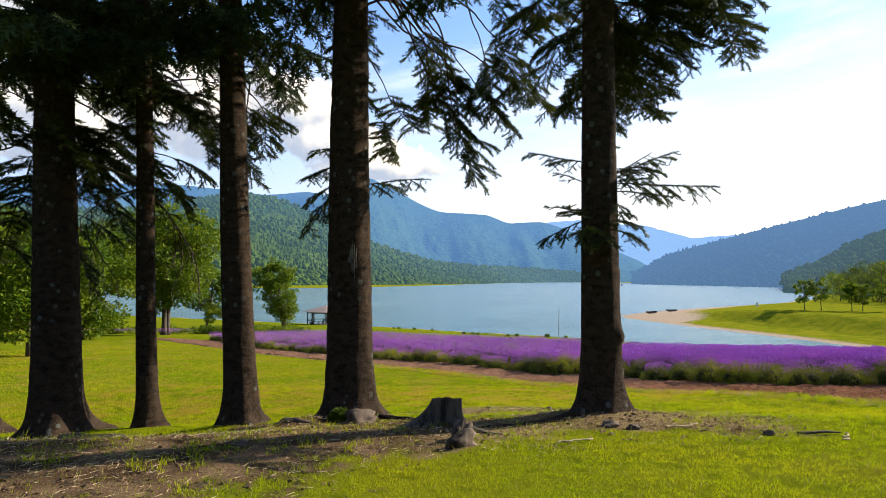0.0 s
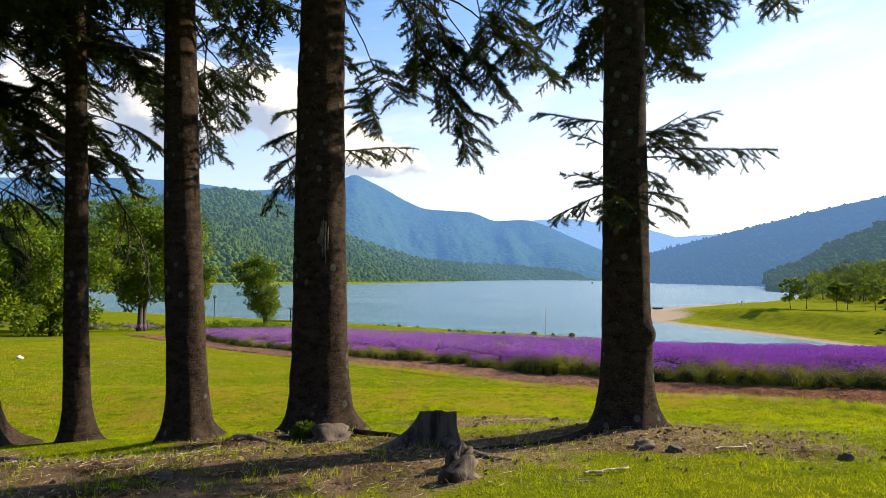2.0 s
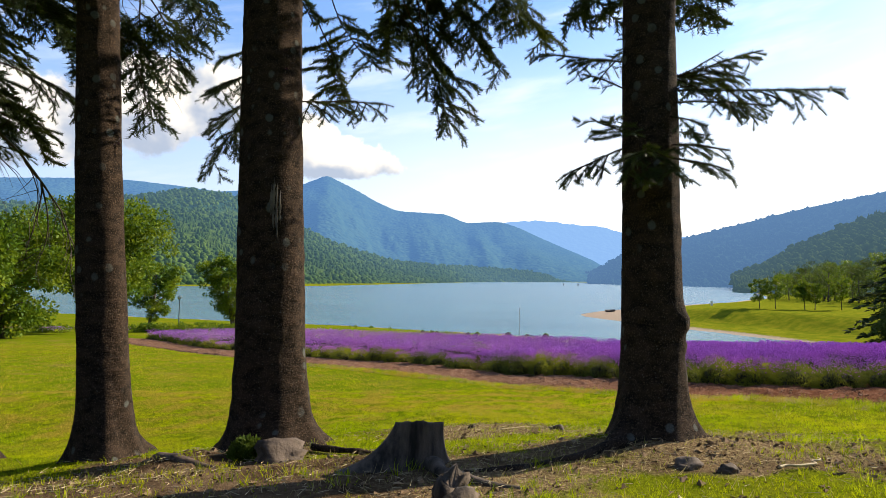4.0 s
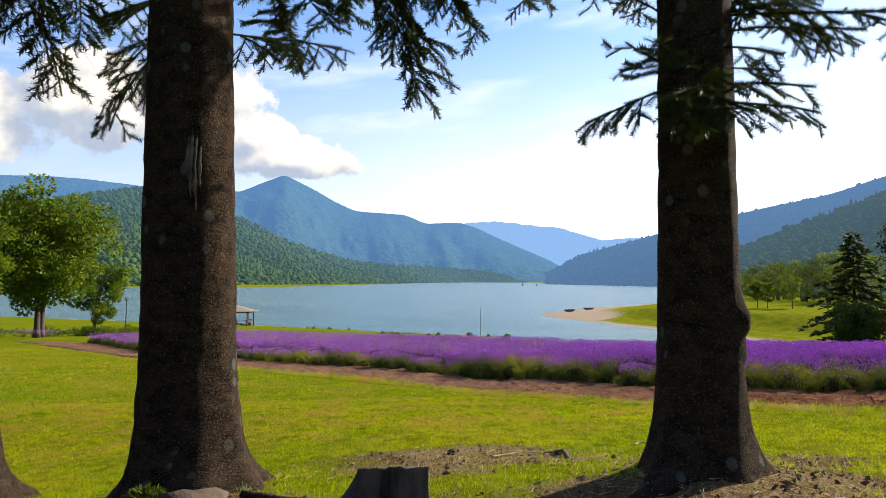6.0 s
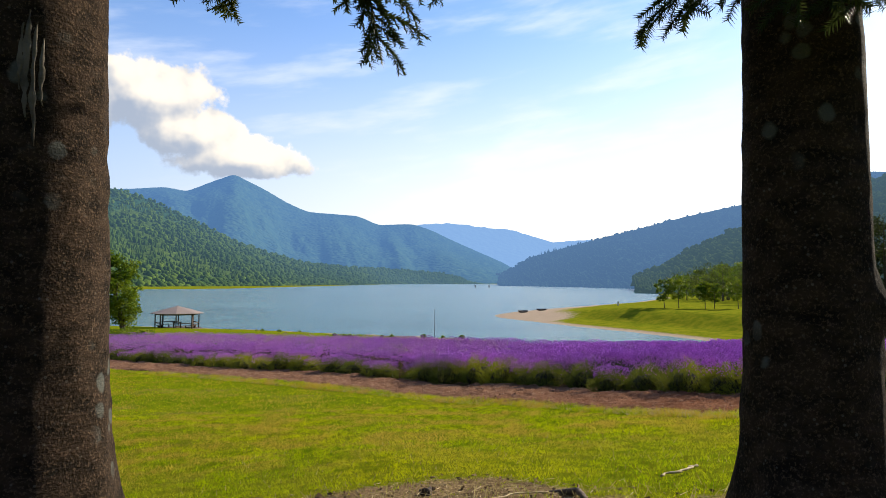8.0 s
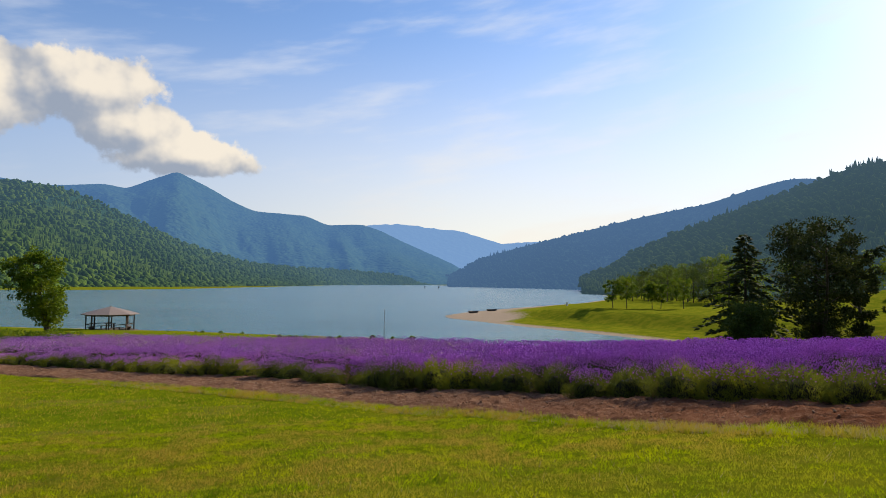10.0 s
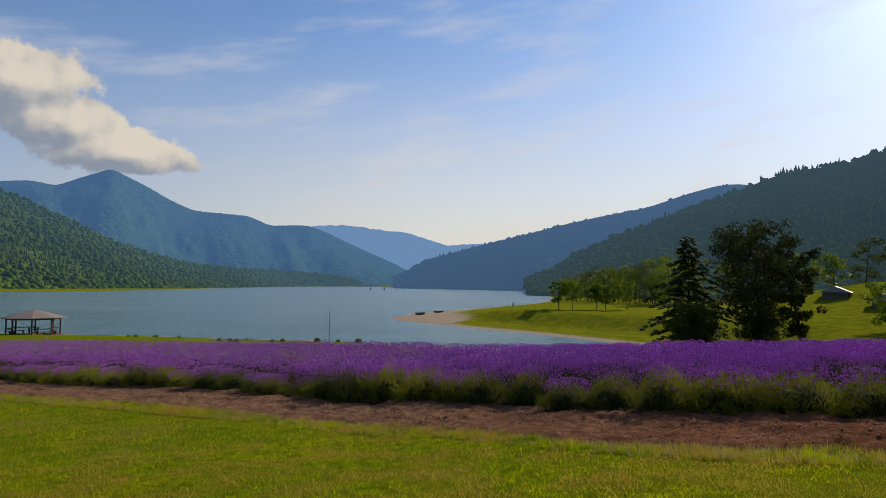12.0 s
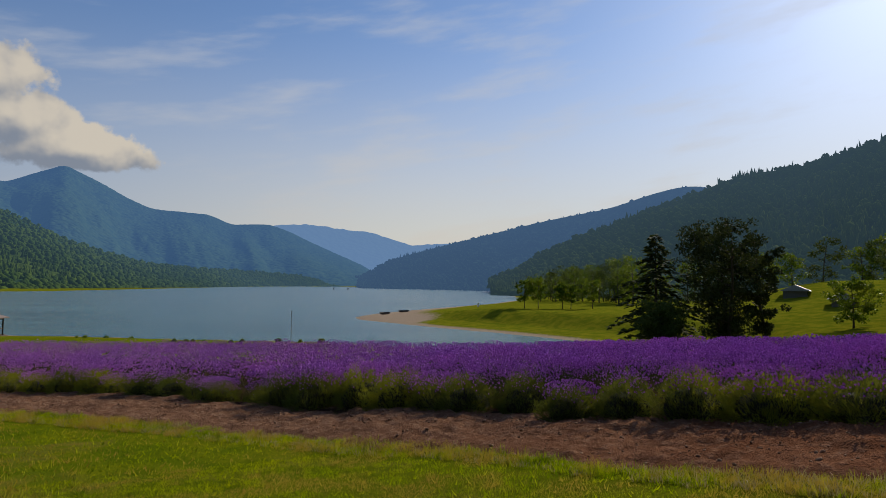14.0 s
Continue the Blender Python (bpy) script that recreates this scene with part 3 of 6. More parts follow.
def build_ground():
    xs, ys = axis(-4600, 4600, -8, 10, 0.15, 1.06), axis(-1500, 4900, 2, 20, 0.15, 1.045)
    X, Y = np.meshgrid(xs, ys)
    Z = height(X, Y)
    dirt = dirt_mask(X, Y)
    Z = Z + 0.035 * (fbm(X * 2.5, Y * 2.5, 4, 3) - 0.5) * (0.4 + dirt) * (np.abs(X) < 14) * (Y < 24)
    strip = np.array(GRASS_EDGE + BUSH_EDGE[::-1], float)
    Z = Z - 0.09 * inside(strip, X, Y) * step(line_dist(GRASS_EDGE, X, Y), 0.1, 0.5)
    w = len(xs)
    i = np.arange(len(ys) - 1)[:, None] * w + np.arange(w - 1)[None]
    F = np.stack([i, i + 1, i + w + 1, i + w], -1).reshape(-1, 4)
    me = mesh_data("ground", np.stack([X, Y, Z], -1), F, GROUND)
    d = lake_dist(X, Y)
    shore = line_dist([(36, 112), (34.6, 121), (36, 128.5), (45, 142.5), (56, 154), (67, 165.5), (87, 185)], X, Y)
    spit = np.clip(1.35 - shore / np.interp(Y, [100, 118, 150, 190], [3, 16, 12, 4]), 0, 1)
    sand = np.maximum(spit * (d < 18), np.clip(0.9 - d / np.where(X > 25, 6.5, 1.2), 0, 1) * (Y < 400))
    bank = step(X + np.maximum(0, Y - 70) * 0.25, 30, 42) * step(Y + 0.35 * (X - 20), 44, 60)
    # where near blades stand and the ground colour takes their shade
    gap_shade = step(X, -7.5, -6) * (1 - step(X, 8.5, 10)) * step(Y, 3.0, 3.9) * (1 - step(Y, 14, 18))
    bank = np.maximum(bank, step(Y, 200, 280))
    for name, v in (("dirt", dirt), ("sand", sand), ("bank", bank), ("gap_shade", gap_shade), ("tilled", inside(FIELD, X, Y) * 1.0)):
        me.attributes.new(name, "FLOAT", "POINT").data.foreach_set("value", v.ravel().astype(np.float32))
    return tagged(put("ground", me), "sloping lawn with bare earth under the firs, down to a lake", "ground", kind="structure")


build_ground()
lake_bm = bmesh.new()
lake_bm.faces.new([lake_bm.verts.new((x, y, WATER_Z)) for x, y in ((-2500, -50), (3000, -50), (3000, 2400), (-2500, 2400))])
tagged(part("water", lake_bm, WATER), "rippled blue-grey lake water", "lake", kind="structure")


def hill(name, table, front, back, mat, label, base=-8.0, daz=0.12, rows=50, relief=0.10, bump=0.0, seed=0, power=1.25, eye=(1.2, 7.0, 0.7), soft=12):
    """A wooded ridge: its skyline rises along the bearing (degrees, degrees up), from a foot at front metres to a crest at back metres."""
    tab = np.array(table)
    az = np.arange(tab[0, 0], tab[-1, 0] + daz / 2, daz)
    el = np.interp(az, tab[:, 0], tab[:, 1])
    el = np.convolve(np.pad(el, soft, "edge"), np.ones(2 * soft + 1) / (2 * soft + 1), "same")[soft:-soft]
    f = np.interp(az, *np.array(front).T) if isinstance(front, list) else np.full(len(az), front)
    b = np.interp(az, *np.array(back).T) if isinstance(back, list) else np.full(len(az), back)
    v = np.concatenate([np.linspace(0, 1, rows), np.linspace(1.05, 1.5, 8)])
    r = f + (b - f) * v[:, None]
    A = np.radians(az)[None] + 0 * r
    crest = eye[2] + b * np.tan(np.radians(el))
    up = np.where(v < 1, v ** power, 1 - 1.2 * (v - 1))[:, None]
    z = base + (crest - base)[None] * up
    X, Y = eye[0] + r * np.sin(A), eye[1] + r * np.cos(A)
    span = (b - f).mean()
    fold = fbm(az[None] * 0.22 + v[:, None] * 0.5 + seed, v[:, None] * 1.3 + 0 * az[None], 4, seed) - 0.5
    z = z + relief * (crest - base)[None] * fold * 2 * np.clip(4 * v * (1 - v), 0, 1)[:, None]
    if bump:
        z = z + bump * (fbm(X / (bump * 3.2), Y / (bump * 3.2), 2, seed + 3) - 0.35) * np.clip(v * 8, 0, 1)[:, None]
    w = len(az)
    i = np.arange(len(v) - 1)[:, None] * w + np.arange(w - 1)[None]
    F = np.stack([i, i + 1, i + w + 1, i + w], -1).reshape(-1, 4)
    me = mesh_data(name, np.stack([X, Y, z], -1), F, mat)
    tagged(put(name, me), label, "hill", kind="structure")
    return np.stack([X, Y, z], -1)


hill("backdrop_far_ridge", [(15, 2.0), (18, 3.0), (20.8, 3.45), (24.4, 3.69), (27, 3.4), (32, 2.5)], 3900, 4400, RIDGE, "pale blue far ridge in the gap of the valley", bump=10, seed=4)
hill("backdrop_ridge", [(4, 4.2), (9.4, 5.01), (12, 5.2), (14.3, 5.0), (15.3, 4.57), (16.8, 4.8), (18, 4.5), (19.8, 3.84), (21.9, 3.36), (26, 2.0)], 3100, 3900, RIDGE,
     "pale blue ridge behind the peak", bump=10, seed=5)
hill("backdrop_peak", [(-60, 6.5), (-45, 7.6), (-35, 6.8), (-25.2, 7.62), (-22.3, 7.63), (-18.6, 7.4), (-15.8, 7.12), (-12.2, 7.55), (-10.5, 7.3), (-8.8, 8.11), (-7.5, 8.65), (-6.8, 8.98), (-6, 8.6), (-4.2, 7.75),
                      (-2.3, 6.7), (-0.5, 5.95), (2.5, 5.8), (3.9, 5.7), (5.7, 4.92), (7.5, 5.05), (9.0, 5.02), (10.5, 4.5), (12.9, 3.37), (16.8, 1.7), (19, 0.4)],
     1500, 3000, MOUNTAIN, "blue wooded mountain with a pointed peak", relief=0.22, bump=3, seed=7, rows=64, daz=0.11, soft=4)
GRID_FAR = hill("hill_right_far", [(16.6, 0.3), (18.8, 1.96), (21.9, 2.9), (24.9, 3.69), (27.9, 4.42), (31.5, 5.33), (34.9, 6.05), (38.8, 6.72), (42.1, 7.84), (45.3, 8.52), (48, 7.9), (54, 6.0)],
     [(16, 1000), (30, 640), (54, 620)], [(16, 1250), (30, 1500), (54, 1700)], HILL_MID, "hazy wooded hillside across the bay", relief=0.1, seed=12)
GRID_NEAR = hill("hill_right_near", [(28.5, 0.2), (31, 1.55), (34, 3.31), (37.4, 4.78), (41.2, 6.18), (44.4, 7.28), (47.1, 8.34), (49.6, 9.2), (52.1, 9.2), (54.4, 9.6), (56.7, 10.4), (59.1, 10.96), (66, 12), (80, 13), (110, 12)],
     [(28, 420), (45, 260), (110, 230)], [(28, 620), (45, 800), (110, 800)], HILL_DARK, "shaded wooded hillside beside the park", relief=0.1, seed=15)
# added out of view behind the camera, to block sky light
hill("unseen_hill_behind", [(100, 12), (125, 20), (150, 26), (180, 28), (215, 26), (245, 20), (275, 12), (290, 7)], 60, 190, HILL_DARK, "added unseen slope behind, cuts the sky light", base=-2.0, daz=1.0, rows=30, relief=0.05, seed=40)
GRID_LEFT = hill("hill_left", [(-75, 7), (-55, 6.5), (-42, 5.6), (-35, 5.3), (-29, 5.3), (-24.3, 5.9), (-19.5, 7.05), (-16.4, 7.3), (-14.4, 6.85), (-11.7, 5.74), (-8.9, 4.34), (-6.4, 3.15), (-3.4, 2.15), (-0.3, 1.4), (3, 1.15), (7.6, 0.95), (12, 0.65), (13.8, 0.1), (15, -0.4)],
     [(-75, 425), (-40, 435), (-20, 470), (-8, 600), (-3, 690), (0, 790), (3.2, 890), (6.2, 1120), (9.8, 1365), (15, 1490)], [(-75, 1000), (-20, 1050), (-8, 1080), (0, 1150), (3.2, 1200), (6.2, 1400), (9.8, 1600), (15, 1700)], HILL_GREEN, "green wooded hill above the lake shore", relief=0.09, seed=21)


# ---- trees on the hills ----
DOME_V = np.array([(0.8 * math.cos(a), 0.8 * math.sin(a), -0.5) for a in np.arange(6) * math.pi / 3] + [(math.cos(a + 0.5), math.sin(a + 0.5), 0.35) for a in np.arange(6) * math.pi / 3] + [(0.1, 0.05, 1.0)])
DOME_F = np.array([(i, (i + 1) % 6, 6 + i) for i in range(6)] + [((i + 1) % 6, 6 + (i + 1) % 6, 6 + i) for i in range(6)] + [(6 + i, 6 + (i + 1) % 6, 12) for i in range(6)])
CONE_V = np.array([(math.cos(a), math.sin(a), -0.8) for a in np.arange(6) * math.pi / 3] + [(0.62 * math.cos(a + 0.5), 0.62 * math.sin(a + 0.5), 0.1) for a in np.arange(6) * math.pi / 3] + [(0, 0, 1.5)])


def clothe(name, grid, n, size, mat, label, seed, cone_share=0.25, lo=0.0, hi=1.05):
    """Single crowns over a slope, as one stuff object."""
    rng = np.random.default_rng(seed)
    rows, cols = grid.shape[:2]
    top = int((rows - 8) * hi)
    r = rng.uniform(lo * (rows - 8), min(top, rows - 3), n)
    c = rng.uniform(0, cols - 1.01, n)
    p = grid[r.astype(int), c.astype(int)] + rng.normal(0, size * 0.6, (n, 3)) * (1, 1, 0)
    stand = fbm(p[:, 0] / 120, p[:, 1] / 120, 3, seed)
    cone = stand + rng.normal(0, 0.06, n) > np.quantile(stand, 1 - cone_share)
    chunks = []
    for kind, V in ((False, DOME_V), (True, CONE_V)):
        q = p[cone == kind]
        k = len(q)
        sc = size * rng.uniform(0.6, 1.25, k)
        a = rng.uniform(0, 6.28, k)
        w = sc * (0.55 if kind else 1.0)
        M = np.zeros((k, 3, 3))
        M[:, 0, 0], M[:, 0, 1], M[:, 1, 0], M[:, 1, 1] = w * np.cos(a), -w * np.sin(a), w * np.sin(a), w * np.cos(a)
        M[:, 2, 2] = sc * rng.uniform(0.8, 1.3, k)
        M += rng.normal(0, 0.12, (k, 3, 3)) * sc[:, None, None]
        q = q + np.stack([0 * sc, 0 * sc, sc * 0.5], -1)
        chunks.append(scatter(V, DOME_F, M, q))
    V, F = merge(chunks)
    return tagged(put(name, mesh_data(name, V, F, mat, smooth=True)), label, "woods", kind="stuff")


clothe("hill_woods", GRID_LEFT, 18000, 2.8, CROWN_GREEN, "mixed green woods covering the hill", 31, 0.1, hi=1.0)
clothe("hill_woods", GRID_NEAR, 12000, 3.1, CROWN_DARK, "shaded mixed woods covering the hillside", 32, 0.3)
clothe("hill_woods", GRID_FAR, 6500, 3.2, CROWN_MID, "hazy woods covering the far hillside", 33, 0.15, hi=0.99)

# ---- firs ----


def needle_shoot(n, length, spread, w):
    """One shoot along x, a metre unit of its own: a thin stem in a brush of needles, fuller above and at the sides."""
    V, F = [], []
    L = 0.15
    for i in range(n):
        t = (i + 0.5) / n * L
        a = i * 2.4
        k = length * (0.8 + 0.35 * ((i * 7) % 5) / 5)
        tip = np.array([t + k * 0.7, math.cos(a) * k * spread, (math.sin(a) * 0.6 + 0.22) * k * spread])
        b = len(V)
        V += [(t - w, 0, -w * 0.5), (t + w, 0, w * 0.5), tuple(tip)]
        F.append((b, b + 1, b + 2))
    b = len(V)
    V += [(0, -0.004, 0), (0, 0.004, 0), (L, 0, 0.002)]
    F.append((b, b + 1, b + 2))
    return np.array(V), np.array(F)


SHOOT_FINE = needle_shoot(20, 0.055, 0.85, 0.009)
SHOOT_BRUSH = needle_shoot(44, 0.052, 0.95, 0.006)
SHOOT = needle_shoot(18, 0.063, 0.9, 0.014)
SHOOT_THIN = needle_shoot(12, 0.075, 0.9, 0.018)


def bough_mesh(name, L, seed, dense=True, droop=0.35, hang=0.15, bare=0.12, fine=True, reach=False):
    """A flat spray along x: main limb, side branches, twigs with needles."""
    rng = np.random.default_rng(seed)
    unit = (0.08 if fine else 0.105) if dense else 0.15
    brush = reach and L < 2
    P, D = [], []
    limbs = []

    def run(p, d, length, sag, lead=0.0, wood=None):
        n = max(1, int(length / unit))
        pts = [p.copy()]
        for i in range(n):
            d = d + np.array([0, 0, -sag / n]) + rng.normal(0, 0.05 if brush else 0.09, 3)
            d /= np.linalg.norm(d)
            if i / n >= lead:
                P.append(p.copy())
                D.append(d.copy())
            p = p + d * (length / n)
            pts.append(p.copy())
        if wood:
            limbs.append(tube(pts, np.linspace(wood, 0.004, len(pts)), 5))
        return pts

    main = run(np.zeros(3), np.array([1.0, 0, 0.12]), L, droop, max(bare, 0.2 if L > 1 else 0.05), 0.004 + 0.0035 * L)
    gap = (0.045 if L < 1.0 else 0.05 if L < 2 else 0.048) * (1 if dense else 1.7) * (1.05 if brush else 1)
    s = bare * L + 0.05
    k = 0
    while s < L * 0.97:
        f = s / L
        i = min(int(f * (len(main) - 1)), len(main) - 2)
        p = main[i] + (main[i + 1] - main[i]) * (f * (len(main) - 1) - i)
        side = (-1, 1)[k % 2]
        ln = (0.36 * L * (1 - f) ** 0.7 * min(1, 0.35 + f * 2.2) + 0.10) * rng.choice([0.35, 0.7, 0.9, 1.1])
        ln = min(ln, 0.8)
        if reach and L > 2:
            ln = min(ln, 0.55) * (0.7 if k % 3 else 1.1)
        if rng.random() > 0.2:
            ang = rng.uniform(0.75, 1.1)
            d = np.array([math.cos(ang), side * math.sin(ang), rng.uniform(-0.3, 0.12) - hang])
            br = run(p, d / np.linalg.norm(d), ln, 0.3 + hang, 0.0, 0.006 if ln > 0.25 else None)
            t = 0.06
            q = 0
            while t < ln * 0.9 and ln > 0.12:
                g = t / ln * (len(br) - 1)
                j = min(int(g), len(br) - 2)
                bp = br[j] + (br[j + 1] - br[j]) * (g - j)
                bd = br[j + 1] - br[j]
                bd = bd / (np.linalg.norm(bd) + 1e-9)
                perp = np.array([-bd[1], bd[0], 0.0]) * (-1, 1)[q % 2]
                run(bp, bd * 0.65 + perp * 0.75 + np.array([0, 0, rng.uniform(-0.3, 0.2) - hang]), rng.uniform(0.06, 0.15) * (1.25 - t / ln * 0.6), 0.1)
                t += 0.05 if brush else (0.036 if fine else 0.042) * (1 if dense else 1.8)
                q += 1
        s += gap * rng.uniform(0.6, 1.3)
        k += 1
    P, D = np.array(P), np.array(D)
    base = SHOOT_BRUSH if brush else (SHOOT_FINE if fine else SHOOT) if dense else SHOOT_THIN
    M = frames(D, np.array([0, 0, 1.0]), rng.normal(0, 1.1, len(D))) * (unit / 0.15 * 1.15)
    nv, nf = scatter(base[0], base[1], M, P)
    wv, wf = merge(limbs)
    V, F = merge([(wv, *wf), (nv, nf)])
    slots = np.concatenate([np.zeros(len(wf[0])), np.zeros(len(wf[1])), np.ones(len(nf))])
    me = mesh_data(name, V, F, [BARK, NEEDLE if dense else NEEDLE_OLD], False, slots)
    return (me, Vector(main[-1])) if reach else me


SHORT = [bough_mesh("bough", 0.75, 100 + i, True, 0.15, 0.05, 0.05) for i in range(3)]
MID = [bough_mesh("bough", 1.25, 200 + i, True, 0.25, 0.04) for i in range(3)]
LONG = [bough_mesh("bough", 2.9, 300 + i, True, 0.45, 0.05, 0.18, False) for i in range(4)]
UPPER = [bough_mesh("bough", 3.0, 400 + i, False, 0.6, 0.25, 0.15) for i in range(3)]


def dead_branch_mesh(name, L, seed):
    """A bare, finely forked branch that hangs."""
    rng = np.random.default_rng(seed)
    chunks = []

    def grow(p, d, length, rad, depth):
        n = 6
        pts = [p.copy()]
        for _ in range(n):
            d = d + rng.normal(0, 0.12, 3) + np.array([0, 0, -0.07])
            d /= np.linalg.norm(d)
            p = p + d * length / n
            pts.append(p.copy())
        chunks.append(tube(pts, np.linspace(rad, rad * 0.35, n + 1), 4))
        if depth:
            for j in range(2, n + 1):
                for _ in range(2 if depth > 1 else 1):
                    side = np.array([-d[1], d[0], 0]) * rng.choice([-1, 1]) + np.array([0, 0, rng.uniform(-0.6, 0.25)])
                    grow(pts[j], d * 0.7 + side * 0.8, length * rng.uniform(0.3, 0.5), rad * 0.4, depth - 1)

    grow(np.zeros(3), np.array([1.0, 0, 0.05]), L, 0.016, 2)
    V, F = merge(chunks)
    return mesh_data(name, V, F, BARK_GREY, True)


DEAD = [dead_branch_mesh("dead_branch", 1.5, 500 + i) for i in range(2)]


def fir_trunk(r, height_m, lean, seed, roots, knots=()):
    """Trunk with a buttressed foot, knots and slow swellings."""
    rng = np.random.default_rng(seed)
    z = np.concatenate([np.linspace(-0.25, 0.9, 30), np.linspace(0.98, 5.0, 60), np.linspace(5.3, height_m, 14)])
    x = lean[0] * z + 0.012 * np.sin(z * 0.9 + seed)
    y = lean[1] * z
    rad = r * np.clip(1 - np.maximum(z, 0) / (height_m * 1.04), 0.04, 1) ** 0.65
    rad = rad * (1 + 0.22 * np.exp(-np.maximum(z, 0) / 0.3) + 0.5 * np.exp(-np.maximum(z + 0.1, 0) / 0.14))
    sides = 56
    ph = rng.uniform(0, 6.28, 8)

    def wob(a, ring):
        zz = z[ring]
        flare = np.exp(-np.maximum(zz, 0) / 0.2)
        out = 1 + 0.02 * np.sin(3 * a + ph[0] + zz) + 0.012 * np.sin(7 * a + ph[1] + 2 * zz)
        for ra, amount in roots:
            dd = np.angle(np.exp(1j * (a - ra)))
            out = out + amount * flare * np.exp(-(dd / 0.33) ** 2)
        for ka, kz, size, amount in knots:
            dd = np.angle(np.exp(1j * (a - ka)))
            q = (dd * 0.25 / size) ** 2 + ((zz - kz) / size) ** 2
            out = out + amount * np.exp(-q) - 0.5 * amount * np.exp(-q * 5)
        return out + 0.04 * (fbm(a * 3.5 + seed * 3, zz * 9 + 0 * a, 4, seed) - 0.5) * 2

    V, F, C = tube(np.stack([x, y, z], -1), rad, sides, wob)
    return V, F, C


def fir_tree(x, y, r, lean, seed, roots, boughs, label, uppers=30, high=4.6, height_m=12.5, knots=(), reach=()):
    """boughs: (kind, height, azimuth in degrees from +y towards +x, pitch, scale); reach: (height, tip, droop, bare share, hang)."""
    z0 = gz(x, y) - 0.04
    tree = thing("fir_tree", pose(x, y, z0), label, "tree", "row of firs")
    V, F, C = fir_trunk(r, height_m, lean, seed, roots, knots)
    put("trunk", mesh_data("trunk", V, [F, C], BARK), tree)
    rng = np.random.default_rng(seed + 50)
    for i, (kind, h, az, pitch, sc) in enumerate(boughs):
        me = kind[(i + seed) % len(kind)]
        a = radians(90 - az)
        rr = r * 0.75 * (1 - h / height_m)
        px, py = lean[0] * h + rr * math.cos(a), lean[1] * h + rr * math.sin(a)
        m = pose(px, py, h) @ Matrix.Rotation(a, 4, "Z") @ Matrix.Rotation(-radians(pitch), 4, "Y") @ Matrix.Rotation(rng.uniform(-0.3, 0.3), 4, "X") @ Matrix.Scale(sc, 4)
        put("dead_branch" if kind is DEAD else "bough", me, tree, m)
    for i, (h, tip, droop, bare, hang) in enumerate(reach):
        to = Vector(tip) - Vector((x, y, z0))
        a = math.atan2(to.y, to.x)
        rr = r * 0.75 * (1 - h / height_m)
        at = Vector((lean[0] * h + rr * math.cos(a), lean[1] * h + rr * math.sin(a), h))
        to -= at
        me, end = bough_mesh("bough", to.length * 1.03, seed * 900 + i, True, droop, hang, bare, to.length < 1.6, True)
        turn = math.atan2(to.y, to.x) - math.atan2(end.y, end.x)
        tilt = math.atan2(to.z, math.hypot(to.x, to.y)) - math.atan2(end.z, math.hypot(end.x, end.y))
        m = Matrix.Translation(at) @ Matrix.Rotation(turn, 4, "Z") @ Matrix.Rotation(-tilt, 4, "Y") @ Matrix.Scale(to.length / end.length, 4)
        put("bough", me, tree, m)
    for i in range(uppers):
        h = high + (height_m - high - 0.6) * (i + rng.uniform(0, 1)) / uppers
        a = i * 2.4 + rng.uniform(-0.3, 0.3)
        sc = (1.0 - 0.75 * (h - high) / (height_m - high)) * rng.uniform(0.85, 1.1)
        rr = r * 0.6 * (1 - h / height_m)
        m = pose(lean[0] * h + rr * math.cos(a), lean[1] * h + rr * math.sin(a), h) @ Matrix.Rotation(a, 4, "Z") @ Matrix.Rotation(radians(rng.uniform(-12, 8)), 4, "Y") @ Matrix.Scale(sc, 4)
        put("bough", UPPER[i % 3], tree, m)
    return tree


KNOT_SIDE = 4.05
RIGHT_REACH = [(2.5, (3.75, 7.48, 2.2), 0.05, 0.1, 0.1), (2.62, (3.59, 8.16, 2.7), 0.0, 0.1, 0.08), (2.5, (3.12, 7.7, 2.32), 0.15, 0.1, 0.1), (2.4, (3.3, 7.55, 2.1), 0.2, 0.1, 0.12),
               (2.3, (2.85, 7.55, 1.95), 0.3, 0.1, 0.2), (2.65, (3.44, 8.3, 2.5), 0.05, 0.1, 0.05), (2.75, (1.94, 8.5, 2.74), -0.05, 0.1, 0.08), (2.5, (2.15, 8.0, 2.42), 0.2, 0.1, 0.05),
               (2.1, (1.96, 7.84, 1.64), 0.1, 0.1, 0.0), (2.15, (2.12, 7.7, 2.02), -0.2, 0.1, -0.15), (2.05, (2.3, 7.5, 1.6), 0.3, 0.1, 0.1)]
RIGHT_FRONT = [(2.1, (2.98, 7.5, 1.78), 0.0, 0.1, 0.0), (2.0, (2.94, 7.42, 1.63), 0.0, 0.1, 0.0), (2.2, (2.95, 7.7, 1.92), 0.0, 0.1, 0.0), (2.0, (2.35, 7.3, 1.76), 0.0, 0.1, 0.0), (1.95, (2.6, 7.4, 1.62), 0.25, 0.1, 0.1)]
